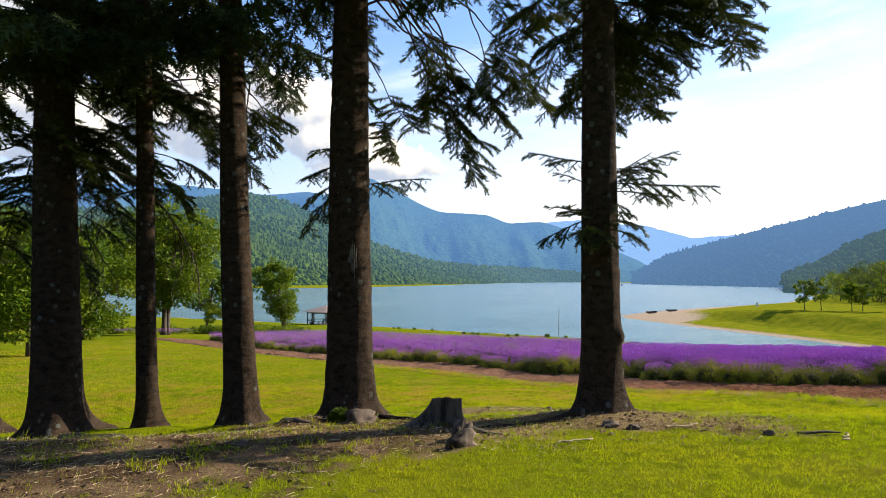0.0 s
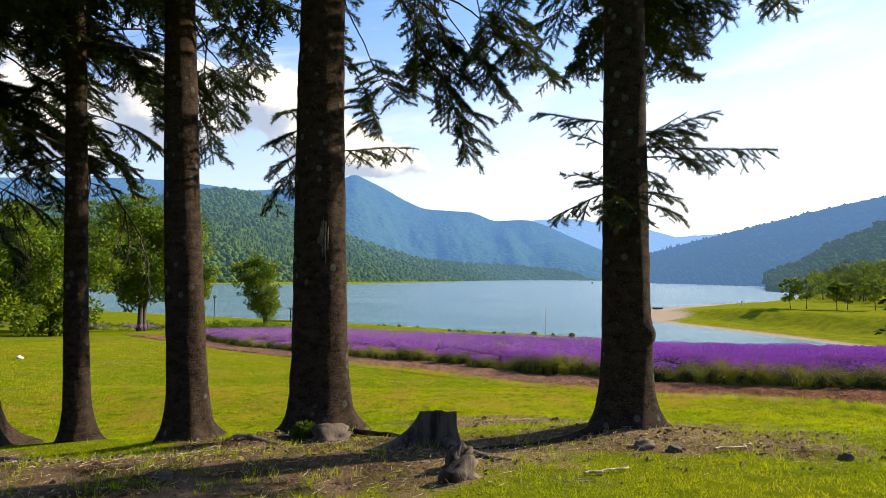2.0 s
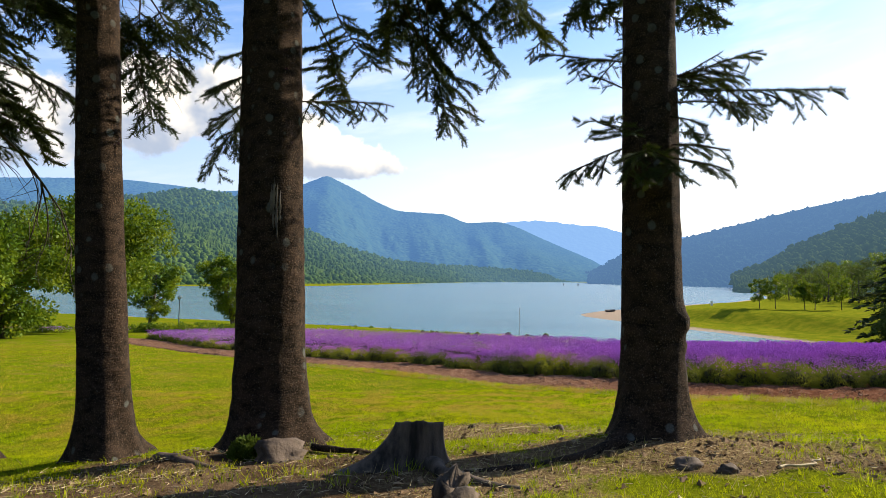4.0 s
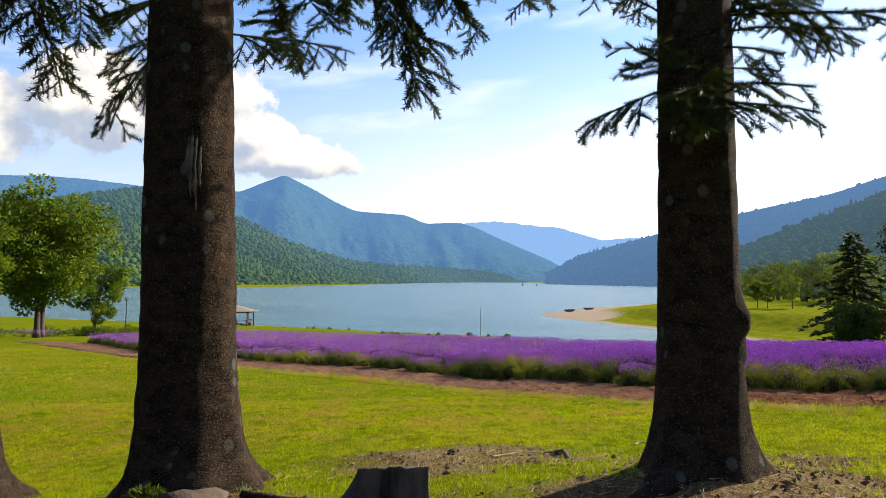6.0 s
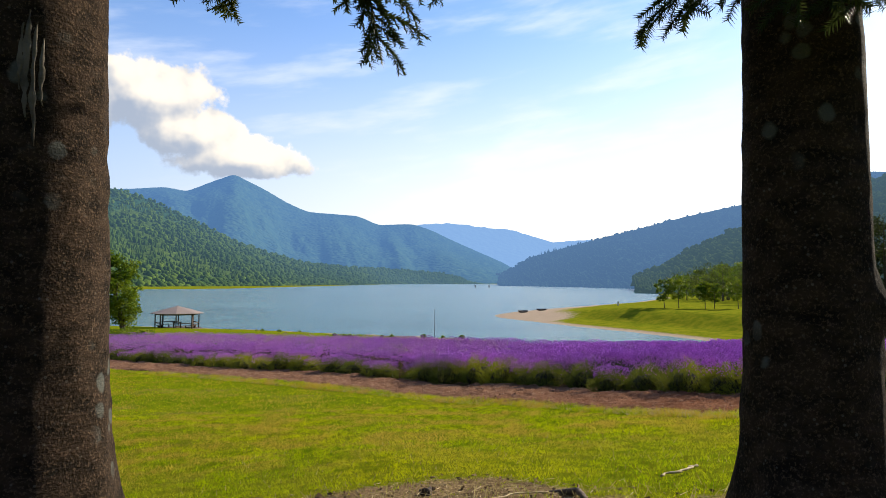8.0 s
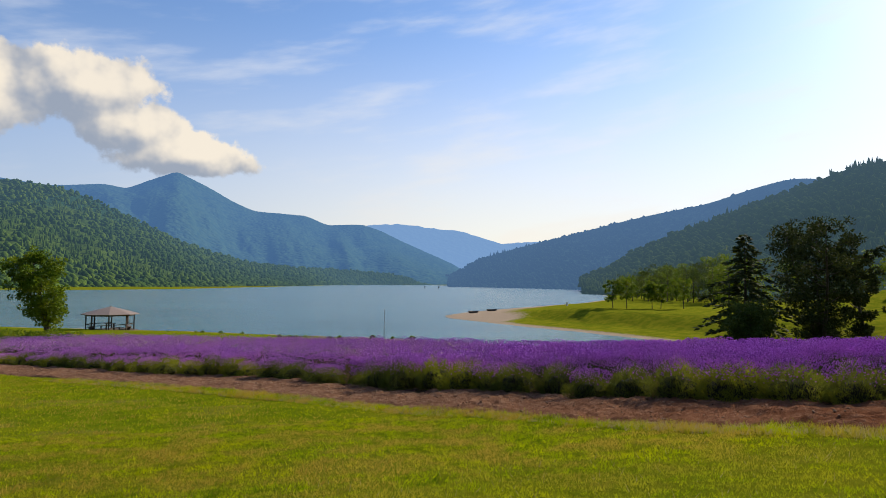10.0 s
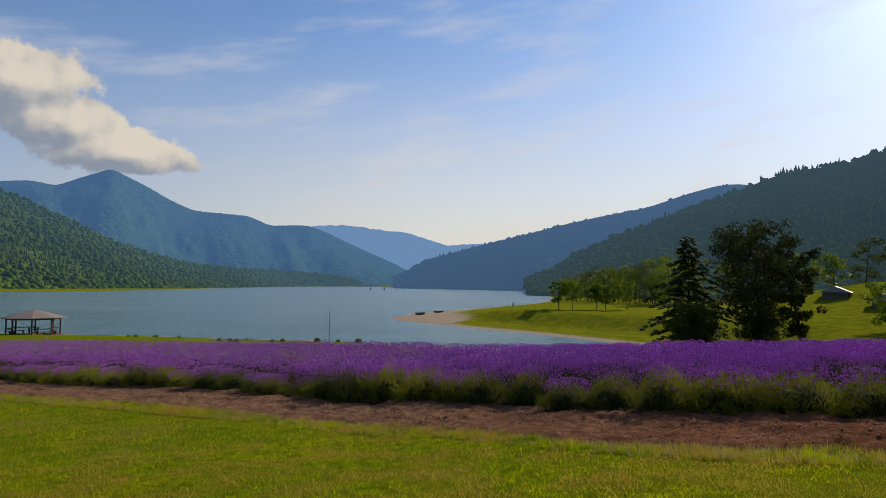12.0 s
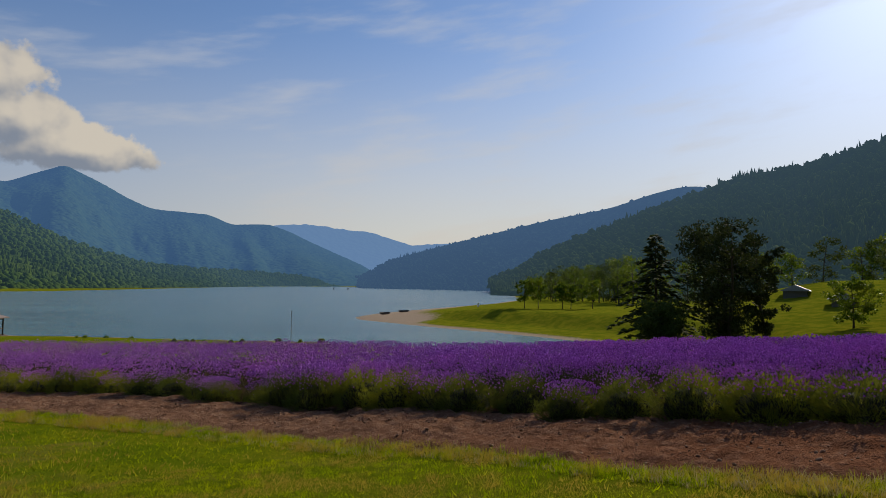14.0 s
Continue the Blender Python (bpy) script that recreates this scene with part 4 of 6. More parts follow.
RIGHT_HIGH = [(4.6, (4.42, 9.6, 4.44), 0.4, 0.3, 0.1), (4.2, (3.84, 9.0, 3.85), 0.35, 0.2, 0.12), (3.9, (3.18, 8.9, 3.47), 0.4, 0.2, 0.15), (4.7, (5.28, 9.8, 4.36), 0.45, 0.3, 0.12), (4.0, (3.66, 9.0, 3.6), 0.35, 0.2, 0.1),
              (4.9, (4.94, 9.6, 4.7), 0.4, 0.3, 0.1), (4.6, (2.3, 10.0, 3.98), 0.5, 0.3, 0.15), (4.4, (2.5, 10.0, 3.7), 0.5, 0.3, 0.2), (4.9, (2.0, 11.0, 4.85), 0.4, 0.3, 0.1), (5.2, (2.2, 11.2, 5.2), 0.4, 0.3, 0.1)]
RIGHT_SPREAD = [(3.9, (3.5, 8.6, 3.5), 0.3, 0.1, 0.1), (3.8, (3.0, 8.5, 3.3), 0.3, 0.1, 0.1), (4.4, (3.9, 8.8, 4.1), 0.3, 0.1, 0.1), (4.3, (3.3, 8.7, 3.9), 0.3, 0.1, 0.1), (4.2, (2.75, 9.0, 3.6), 0.4, 0.1, 0.1), (4.5, (4.2, 9.2, 4.0), 0.4, 0.15, 0.1)]
fir_tree(2.65, 8.02, 0.222, (0.002, 0.0), 1, [(2.2, 0.7), (3.3, 0.25), (0.3, 0.15), (5.4, 0.25), (4.3, 0.3)], [(SHORT, 2.6, 60, 18, 0.8), (SHORT, 2.5, 20, 5, 0.8), (LONG, 5.2, 40, 0, 0.8), (LONG, 5.3, 75, 4, 0.8), (LONG, 4.9, 14, -2, 0.9), (LONG, 4.8, 32, -6, 0.8), (LONG, 5.0, 52, -3, 0.9), (LONG, 5.2, 2, 0, 0.9), (LONG, 5.5, 24, -4, 1.0), (LONG, 4.5, 44, -4, 0.7)],
         "tall dark fir with drooping boughs and a knotted trunk", uppers=46, high=5.2, knots=[(KNOT_SIDE, 0.83, 0.075, 0.34), (KNOT_SIDE, 0.66, 0.05, 0.16), (KNOT_SIDE + 0.6, 1.5, 0.04, 0.1)], reach=RIGHT_REACH + RIGHT_FRONT + RIGHT_HIGH + RIGHT_SPREAD)
MID_REACH = [(2.85, (0.74, 9.68, 2.6), -0.12, 0.1, 0.2), (2.8, (-0.84, 9.1, 1.8), 0.5, 0.12, 0.15), (2.9, (-0.85, 9.2, 2.16), 0.4, 0.12, 0.12), (3.1, (-0.9, 9.3, 2.55), 0.35, 0.12, 0.1), (2.8, (-0.7, 9.05, 1.98), 0.4, 0.12, 0.15),
             (3.3, (-0.88, 9.5, 2.94), 0.2, 0.15, 0.1)]
MID_FAR = [(5.0, (0.58, 12.8, 3.98), 0.6, 0.7, 0.1), (4.9, (0.25, 12.5, 3.56), 0.7, 0.7, 0.12), (5.1, (0.35, 12.8, 4.4), 0.5, 0.65, 0.1),
           (5.6, (1.46, 12.1, 2.86), 1.1, 0.76, 0.4), (5.6, (1.15, 12.25, 3.4), 1.0, 0.74, 0.25), (5.6, (0.68, 12.7, 3.95), 0.8, 0.74, 0.1), (5.6, (1.76, 12.2, 3.5), 0.9, 0.72, 0.3), (5.6, (2.28, 12.3, 3.75), 0.8, 0.7, 0.25),
           (5.6, (0.95, 12.4, 3.75), 0.8, 0.74, 0.15), (5.6, (2.0, 12.2, 3.95), 0.7, 0.7, 0.2), (5.6, (1.6, 12.2, 4.1), 0.7, 0.66, 0.2), (5.7, (2.5, 12.4, 4.4), 0.6, 0.6, 0.15), (5.7, (2.75, 12.3, 4.15), 0.7, 0.6, 0.2), (5.7, (1.3, 12.2, 4.6), 0.5, 0.5, 0.1)]
FIR_MID = fir_tree(-0.2, 8.75, 0.287, (-0.01, 0.0), 2, [(5.3, 0.3), (3.5, 0.25), (4.4, 0.25), (1.2, 0.25), (0.2, 0.25)], [(LONG, 5.3, 4, 0, 0.8), (LONG, 5.6, 60, 2, 0.8)], "thick fir trunk with a resin-streaked scar and pale lichen",
                   uppers=44, high=5.4, reach=MID_REACH + MID_FAR)
fir_tree(-1.57, 8.98, 0.203, (-0.053, 0.005), 3, [(5.8, 0.6), (3.6, 0.5), (2.0, 0.3)],
         [(LONG, 5.6, 30, 4, 0.8)], "slender fir with bare lower twigs, leaning slightly", uppers=26, high=5.2,
         reach=[(4.8, (-2.31, 12.0, 3.3), 0.6, 0.5, 0.15), (4.6, (-2.41, 12.0, 2.8), 0.7, 0.5, 0.2), (4.6, (-2.3, 11.5, 3.0), 0.6, 0.5, 0.2), (5.2, (-1.9, 12.5, 4.36), 0.5, 0.6, 0.1),
                (5.2, (-2.1, 12.6, 4.6), 0.5, 0.7, 0.1)])
fir_tree(-2.95, 9.45, 0.133, (-0.042, 0.0), 4, [(5.2, 0.5), (2.4, 0.4)],
         [(DEAD, 4.4, 34, 30, 1.2), (DEAD, 4.6, 42, 26, 1.0), (LONG, 4.2, -60, -8, 0.7), (LONG, 4.8, -45, 0, 0.9), (LONG, 5.1, -80, 0, 0.9), (DEAD, 3.2, -60, -5, 1.0)],
         "thin young fir with a patch of yellow lichen", uppers=40, high=4.9,
         reach=[(3.2, (-2.9, 10.6, 2.4), 0.4, 0.2, 0.15), (3.7, (-2.8, 11.0, 2.75), 0.5, 0.3, 0.2), (4.4, (-2.7, 11.0, 3.56), 0.5, 0.3, 0.15), (3.2, (-3.33, 10.4, 2.5), 0.4, 0.2, 0.15), (2.9, (-2.85, 10.0, 2.1), 0.4, 0.2, 0.1)])
fir_tree(-4.0, 9.2, 0.3, (-0.05, 0.01), 5, [(5.5, 0.6), (3.6, 0.6), (0.3, 0.4), (1.8, 0.3)],
         [(LONG, 4.4, 60, -8, 0.8), (LONG, 3.7, 15, -6, 0.8), (LONG, 4.6, 28, -2, 0.9), (LONG, 4.2, -15, -4, 0.9), (LONG, 3.9, -60, -6, 0.9), (LONG, 4.8, 80, -2, 0.9), (LONG, 3.4, -60, -5, 0.7), (DEAD, 3.6, 50, -5, 1.6), (DEAD, 3.8, -20, -5, 1.2), (LONG, 5.3, 50, 0, 0.9), (LONG, 5.4, -15, 0, 0.9), (LONG, 5.4, 95, 0, 0.9)],
         "big dark fir with spreading roots", uppers=46, high=4.8, reach=[(2.9, (-3.95, 10.5, 1.75), 0.6, 0.3, 0.25), (3.1, (-3.6, 10.6, 2.0), 0.6, 0.3, 0.25), (3.6, (-4.3, 11.2, 2.4), 0.6, 0.4, 0.2)])
fir_tree(-5.3, 9.5, 0.22, (-0.03, 0.0), 6, [(5.8, 0.6), (0.2, 0.4), (3.6, 0.4)],
         [(LONG, 3.0, 60, -10, 0.7), (LONG, 3.8, 90, -4, 0.8), (LONG, 4.2, 40, -2, 0.9), (MID, 2.6, 30, -15, 1.0), (DEAD, 3.4, 70, -5, 1.2), (LONG, 5.0, 100, 0, 1.0), (LONG, 5.2, 20, 0, 1.0), (LONG, 4.7, 60, 0, 0.8)],
         "dark fir at the end of the row", uppers=44, high=4.6)




def resin_scar(tree, r, zs):
    """Pale resin streaks run down the bark."""
    rng = np.random.default_rng(90)
    for a0, z0, z1, w in zs:
        n = 14
        z = np.linspace(z0, z1, n)
        a = a0 + 0.02 * np.sin(z * 9) + rng.normal(0, 0.006, n)
        wd = w * (0.5 + rng.uniform(0, 1, n)) * np.sin(np.linspace(0.25, 2.9, n))
        rr = r(z)
        V = []
        for side in (-1, 0, 1):
            b = a + side * wd / rr
            q = rr + (0.006 if side == 0 else 0.001)
            V.append(np.stack([q * np.cos(b), q * np.sin(b), z], -1))
        V = np.stack(V, 1).reshape(-1, 3)
        i = np.arange(n - 1)[:, None] * 3 + np.arange(2)[None]
        F = np.stack([i, i + 1, i + 4, i + 3], -1).reshape(-1, 4)
        put("resin_streak", mesh_data("resin_streak", V, F, RESIN), tree, None, "pale dried resin streak")


resin_scar(FIR_MID, lambda z: 0.287 * np.clip(1 - z / 13.0, 0, 1) ** 0.8 * (1 + 0.28 * np.exp(-z / 0.35)) + 0.004,
           [(-1.40, 1.75, 2.15, 0.012), (-1.30, 1.65, 2.1, 0.010), (-1.2, 1.8, 2.05, 0.008), (-1.47, 1.85, 2.1, 0.008)])

# ---- earth track and lavender field ----


def resample(pts, gap):
    pts = np.asarray(pts, float)
    seg = np.hypot(*np.diff(pts, axis=0).T)
    s = np.concatenate([[0], np.cumsum(seg)])
    t = np.arange(0, s[-1], gap)
    out = np.stack([np.interp(t, s, pts[:, 0]), np.interp(t, s, pts[:, 1])], -1)
    for _ in range(3):
        k = max(1, int(1.2 / gap))
        pad = np.pad(out, ((k, k), (0, 0)), "edge")
        out = np.stack([np.convolve(pad[:, c], np.ones(2 * k + 1) / (2 * k + 1), "valid") for c in (0, 1)], -1)
    return out


def build_track():
    n, m = 700, 54
    g, b = resample(GRASS_EDGE, 0.05), resample(BUSH_EDGE, 0.05)
    u = np.linspace(0, 1, n) ** 0.8
    g, b = (np.stack([np.interp(u, np.linspace(0, 1, len(q)), q[:, c]) for c in (0, 1)], -1) for q in (g, b))
    away = b - g
    away /= np.linalg.norm(away, axis=1, keepdims=True)
    wav = (fbm(np.arange(n) * 0.11, np.zeros(n), 5, 4) - 0.5)[:, None] * 0.8
    g = g + away * wav
    b = b + away * 0.9
    v = np.linspace(0, 1, m)[None, :, None]
    XY = g[:, None] * (1 - v) + b[:, None] * v
    X, Y = XY[..., 0], XY[..., 1]
    rough = fbm(X * 2.2, Y * 2.2, 5, 6) - 0.5
    edge = np.minimum(1, np.minimum(v[..., 0], 1 - v[..., 0]) * 14) + 0 * X
    Z = height(X, Y) + 0.02 + (0.12 * rough + 0.09 * (fbm(X * 9, Y * 9, 3, 16) - 0.5)) * edge - 0.05 * (1 - edge)
    i = np.arange(n - 1)[:, None] * m + np.arange(m - 1)[None]
    F = np.stack([i, i + 1, i + m + 1, i + m], -1).reshape(-1, 4)[:, ::-1]
    tagged(put("path", mesh_data("path", np.stack([X, Y, Z], -1), F, DIRT)), "strip of bare reddish-brown earth beside the lavender", "path", kind="structure")
    rng = np.random.default_rng(3)
    k = 4200
    a, c = rng.beta(2.2, 1.2, k) * (n - 2), rng.uniform(1, m - 2, k)
    P = np.stack([X[a.astype(int), c.astype(int)], Y[a.astype(int), c.astype(int)], Z[a.astype(int), c.astype(int)]], -1)
    P[:, :2] += rng.normal(0, 0.05, (k, 2))
    sc = np.minimum(rng.gamma(1.5, 0.005, k) + 0.004, 0.024)
    lump = bmesh.new()
    bmesh.ops.create_icosphere(lump, subdivisions=1, radius=1.0)
    V = np.array([v.co * (1 + 0.3 * noise.noise(v.co * 2)) for v in lump.verts])
    Fc = np.array([[v.index for v in f.verts] for f in lump.faces])
    lump.free()
    M = rng.normal(0, 0.16, (k, 3, 3)) + np.eye(3) * np.array([1, 1, 0.7])
    V, Fc = scatter(V, Fc, M * sc[:, None, None], P)
    tagged(put("earth_clods", mesh_data("earth_clods", V, Fc, CLOD, True)), "loose clods and small stones on the bare earth", "clods", kind="stuff")


build_track()


def leaf_blade(w):
    V = [(-w, 0, 0), (w, 0, 0), (w * 0.8, 0.12, 0.55), (-w * 0.8, 0.12, 0.55), (0, 0.38, 1.0)]
    return np.array(V), np.array([(0, 1, 2), (0, 2, 3), (3, 2, 4)])


SPIKE_LOW_V = np.array([(0, 0, 0), (1, 0, 0.5), (-0.5, 0.87, 0.5), (-0.5, -0.87, 0.5), (0, 0, 1.0)])
SPIKE_LOW_F = np.array([(0, 2, 1), (0, 3, 2), (0, 1, 3), (1, 2, 4), (2, 3, 4), (3, 1, 4)])


def turned(rng, n, tilt, out=None):
    """Upright frames with a lean: z axis near up, leaning along out (n x 2) by tilt."""
    a = rng.uniform(0, 6.28, n)
    lean = out * tilt[:, None] if out is not None else np.stack([np.cos(a), np.sin(a)], -1) * tilt[:, None]
    z = np.stack([lean[:, 0], lean[:, 1], np.ones(n)], -1)
    z /= np.linalg.norm(z, axis=1, keepdims=True)
    x = np.stack([np.cos(a), np.sin(a), np.zeros(n)], -1)
    x -= z * (x * z).sum(1, keepdims=True)
    x /= np.linalg.norm(x, axis=1, keepdims=True)
    return np.stack([x, np.cross(z, x), z], -1)


def upright(rng, d):
    """Frames whose z axis runs along d, turned at random about it."""
    z = d / np.linalg.norm(d, axis=1, keepdims=True)
    a = rng.normal(0, 1, z.shape)
    x = a - z * (a * z).sum(1, keepdims=True)
    x /= np.linalg.norm(x, axis=1, keepdims=True)
    return np.stack([x, np.cross(z, x), z], -1)


def lavender_leaves(rng, n, R, H, w=0.006, size=1.0):
    """Short narrow leaves standing out of a rounded, lobed mound."""
    d = rng.normal(0, 1, (n, 3))
    d[:, 2] = np.abs(d[:, 2]) * 0.9 + 0.02
    d /= np.linalg.norm(d, axis=1, keepdims=True)
    a = np.arctan2(d[:, 1], d[:, 0])
    lobes = 1 + 0.13 * np.sin(3 * a + R * 40) + 0.10 * np.sin(7 * a + 2 * d[:, 2]) + 0.12 * np.sin(9 * d[:, 2] + 4 * a) + 0.3 * (fbm(a * 2.2 + R * 90, d[:, 2] * 4, 3, 8) - 0.5)
    P = d * np.array([R, R, H]) * (lobes * rng.uniform(0.72, 0.97, n))[:, None]
    M = upright(rng, d * (1, 1, 0.8) + np.array([0, 0, 0.7]) + rng.normal(0, 0.42, (n, 3)))
    ln = rng.uniform(0.03, 0.08, n) * size
    M = M * np.stack([np.full(n, 1.0), ln, ln], -1)[:, None, :]
    return scatter(np.array([(-w, 0, 0), (w, 0, 0), (0, 0.2, 1.0)]), np.array([(0, 1, 2)]), M, P)


def lavender_core(R, H):
    """A dark inner mound that stands in for the shaded inside of a bush."""
    a = np.linspace(0, 6.2832, 17)[:-1]
    rings = []
    for f, h in ((0.6, -0.03), (0.68, 0.2), (0.62, 0.42), (0.4, 0.6), (0.08, 0.68)):
        rr = R * f * (1 + 0.1 * np.sin(3 * a + R * 40) + 0.07 * np.sin(7 * a))
        rings.append(np.stack([rr * np.cos(a), rr * np.sin(a), H * h + 0 * a], -1))
    i = np.arange(4)[:, None] * 16
    j = np.arange(16)[None]
    return np.vstack(rings), np.stack([i + j, i + (j + 1) % 16, i + 16 + (j + 1) % 16, i + 16 + j], -1).reshape(-1, 4)


def lavender_flowers(rng, n, R, H, low=False, stem=True):
    """Stems with a purple spike at the tip, in a dome."""
    r = R * np.sqrt(rng.uniform(0, 1, n))
    a = rng.uniform(0, 6.28, n)
    out = np.stack([np.cos(a), np.sin(a)], -1)
    base = np.stack([out[:, 0] * r * 0.55, out[:, 1] * r * 0.55, H * 0.35 + 0 * r], -1)
    top = np.stack([out[:, 0] * r, out[:, 1] * r, H * (0.78 + 0.27 * np.sqrt(np.clip(1 - (r / R) ** 2, 0, 1))) * (1.02 - 0.4 * rng.uniform(0, 1, n) ** 2.2)], -1)
    d = top - base
    ln = np.linalg.norm(d, axis=1)
    M = turned(rng, n, np.hypot(d[:, 0], d[:, 1]) / (d[:, 2] + 1e-6), out)
    sp = rng.uniform(0.022, 0.036, n) * (1.2 if low else 1.0)
    wd = rng.uniform(0.009, 0.015, n) * (1.5 if low else 1.0)
    S = M * np.stack([wd, wd, sp], -1)[:, None, :]
    fl = scatter(SPIKE_LOW_V, SPIKE_LOW_F, S, top)
    if not stem:
        return fl, None
    T = M * np.stack([np.full(n, 1.0), np.full(n, 1.0), ln], -1)[:, None, :]
    st = scatter(np.array([(-0.0011, 0, 0), (0.0011, 0, 0), (0, 0, 1.0)]), np.array([(0, 1, 2)]), T, base)
    return fl, st


def lavender_variant(seed, flowers):
    rng = np.random.default_rng(seed)
    R, H = rng.uniform(0.42, 0.5), rng.uniform(0.44, 0.52)
    lv, lf = lavender_leaves(rng, 7500, R, H, 0.0032)
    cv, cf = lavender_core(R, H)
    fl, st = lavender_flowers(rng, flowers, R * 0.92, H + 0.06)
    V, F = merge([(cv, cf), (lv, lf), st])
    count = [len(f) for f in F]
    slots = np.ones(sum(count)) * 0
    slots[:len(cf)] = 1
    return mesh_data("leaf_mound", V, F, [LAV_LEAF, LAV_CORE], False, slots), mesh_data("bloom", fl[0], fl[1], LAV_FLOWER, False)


LAV = [lavender_variant(700 + i, (280, 420, 520, 220, 380, 480)[i]) for i in range(6)]


def build_lavender():
    rng = np.random.default_rng(12)
    front = resample(BUSH_EDGE, 0.1)
    normal = np.gradient(front, axis=0)
    normal = np.stack([normal[:, 1], -normal[:, 0]], -1)
    normal /= np.linalg.norm(normal, axis=1, keepdims=True)
    inward = -normal
    if not inside(FIELD, *(front[len(front) // 2] + inward[len(front) // 2]))[()]:
        inward = normal
    s = 0.0
    i = 0
    total = len(front) * 0.1
    while s < total - 0.5:
        j = int(s / 0.1)
        p = front[j] + inward[j] * (0.45 + rng.uniform(-0.12, 0.3))
        near = p[1] < 46
        if near:
            leaf, flower = LAV[i % 6]
            sc = rng.uniform(0.72, 1.1)
            m = pose(p[0], p[1], gz(*p) - 0.03, 0, 0, rng.uniform(0, 360)) @ Matrix.Diagonal((sc * rng.uniform(0.9, 1.2), sc, sc * rng.uniform(0.85, 1.12), 1))
            bush = thing("lavender_bush", m, "rounded lavender bush, green sides and purple spikes", "lavender", "front row of lavender")
            put("leaf_mound", leaf, bush)
            tagged(put("bloom", flower, bush), kind="stuff")
        s += rng.uniform(0.58, 0.86)
        i += 1
    # the field behind
    lo, hi = FIELD.min(0), FIELD.max(0)
    gx, gy = np.meshgrid(np.arange(lo[0], hi[0], 0.62), np.arange(lo[1], hi[1], 0.62))
    c = np.stack([gx.ravel(), gy.ravel()], -1) + rng.uniform(-0.22, 0.22, (gx.size, 2))
    d = line_dist(BUSH_EDGE, c[:, 0], c[:, 1])
    ok = inside(FIELD, c[:, 0], c[:, 1]) & (d > np.where(c[:, 1] < 46, 1.0, 0.3))
    c, d = c[ok], d[ok]
    z = height(c[:, 0], c[:, 1])
    dist = np.hypot(c[:, 0] - 2, c[:, 1] - 9)
    V1, V2 = [], []
    for q, zz, dd, de in zip(c, z, dist, d):
        near = dd < 15
        o = np.array([q[0], q[1], zz])
        R, H = rng.uniform(0.38, 0.5), rng.uniform(0.5, 0.59) + 0.16 * min(1.0, max(0.0, (de - 1.2) / 5))
        n = int((520 if de < 3 else 420) if dd < 11 else 240 if near else 90 if dd < 25 else 44)
        fl, st = lavender_flowers(rng, n, R, H, low=dd > 12, stem=near and de < 5)
        V2.append((fl[0] + o, fl[1]))
        if st is not None:
            V1.append((st[0] + o, st[1]))
        lv = lavender_leaves(rng, 160 if near else 18, R, H * 0.6, 0.006 if near else 0.014, 1.3)
        V1.append((lv[0] + o, lv[1]))
    V, F = merge(V1)
    tagged(put("lavender_foliage", mesh_data("lavender_foliage", V, F, LAV_STEM_SHADE, False)), "grey-green lavender stems and leaves across the field", "lavender", kind="stuff")
    V, F = merge(V2)
    tagged(put("lavender_field", mesh_data("lavender_field", V, F, LAV_FLOWER, False)), "dense field of purple lavender in full bloom", "lavender", kind="stuff")


build_lavender()

# ---- grass ----


def build_grass(name, n, region, size, seed, mat, label, want, w=0.0026):
    rng = np.random.default_rng(seed)
    x0, x1, y0, y1 = region
    x = rng.uniform(x0, x1, n)
    y = y0 + (y1 - y0) * rng.uniform(0, 1, n) ** 1.1
    d = dirt_mask(x, y)
    edge = np.interp(x, [p[0] for p in GRASS_EDGE], [p[1] for p in GRASS_EDGE])
    over = y > edge + 0.12 * (fbm(x * 3, y * 3, 3, 2) - 0.2)
    ok = want(x, y, d, rng) & ~over
    for tx, ty in TREES:
        ok &= np.hypot(x - tx, y - ty) > 0.33
    x, y = x[ok], y[ok]
    k = len(x)
    tuft = fbm(x * 1.3, y * 1.3, 3, seed)
    ln = size * rng.uniform(0.5, 1.25, k) * (0.2 + 0.7 * tuft + 0.9 * fbm(x * 5, y * 5, 2, seed + 1))
    M = turned(rng, k, rng.uniform(0.1, 0.9, k))
    M = M * np.stack([np.ones(k), ln, ln], -1)[:, None, :]
    V, F = np.array([(-w, 0, 0), (w, 0, 0), (0, 0.3, 1.0)]), np.array([(0, 1, 2)])
    P = np.stack([x, y, height(x, y) - 0.004 + 0.035 * (fbm(x * 2.5, y * 2.5, 4, 3) - 0.5) * (0.4 + dirt_mask(x, y))], -1)
    V, F = scatter(V, F, M, P)
    tagged(put(name, mesh_data(name, V, F, mat, False)), label, "grass", kind="stuff")


build_grass("lawn_grass", 560000, (-6.5, 8.5, 3.8, 17), 0.033, 40, GRASS, "short yellow-green lawn grass", lambda x, y, d, r: r.random(len(x)) > np.clip(d * 2.0 - 0.1, 0, 0.93), w=0.0019)
build_grass("lawn_grass_far", 170000, (-20, 8, 12, 40), 0.045, 41, GRASS, "short green lawn grass farther down the slope", lambda x, y, d, r: d < 0.3, w=0.006)
build_grass("dry_grass", 26000, (-6, 6, 4.2, 12.5), 0.06, 42, DRY_GRASS, "dry straw-coloured grass on the bare ground", lambda x, y, d, r: r.random(len(x)) < np.clip(0.12 + d * 1.0, 0, 0.8) * (0.15 + 0.85 * step(x, -0.5, 1.5)), w=0.0025)


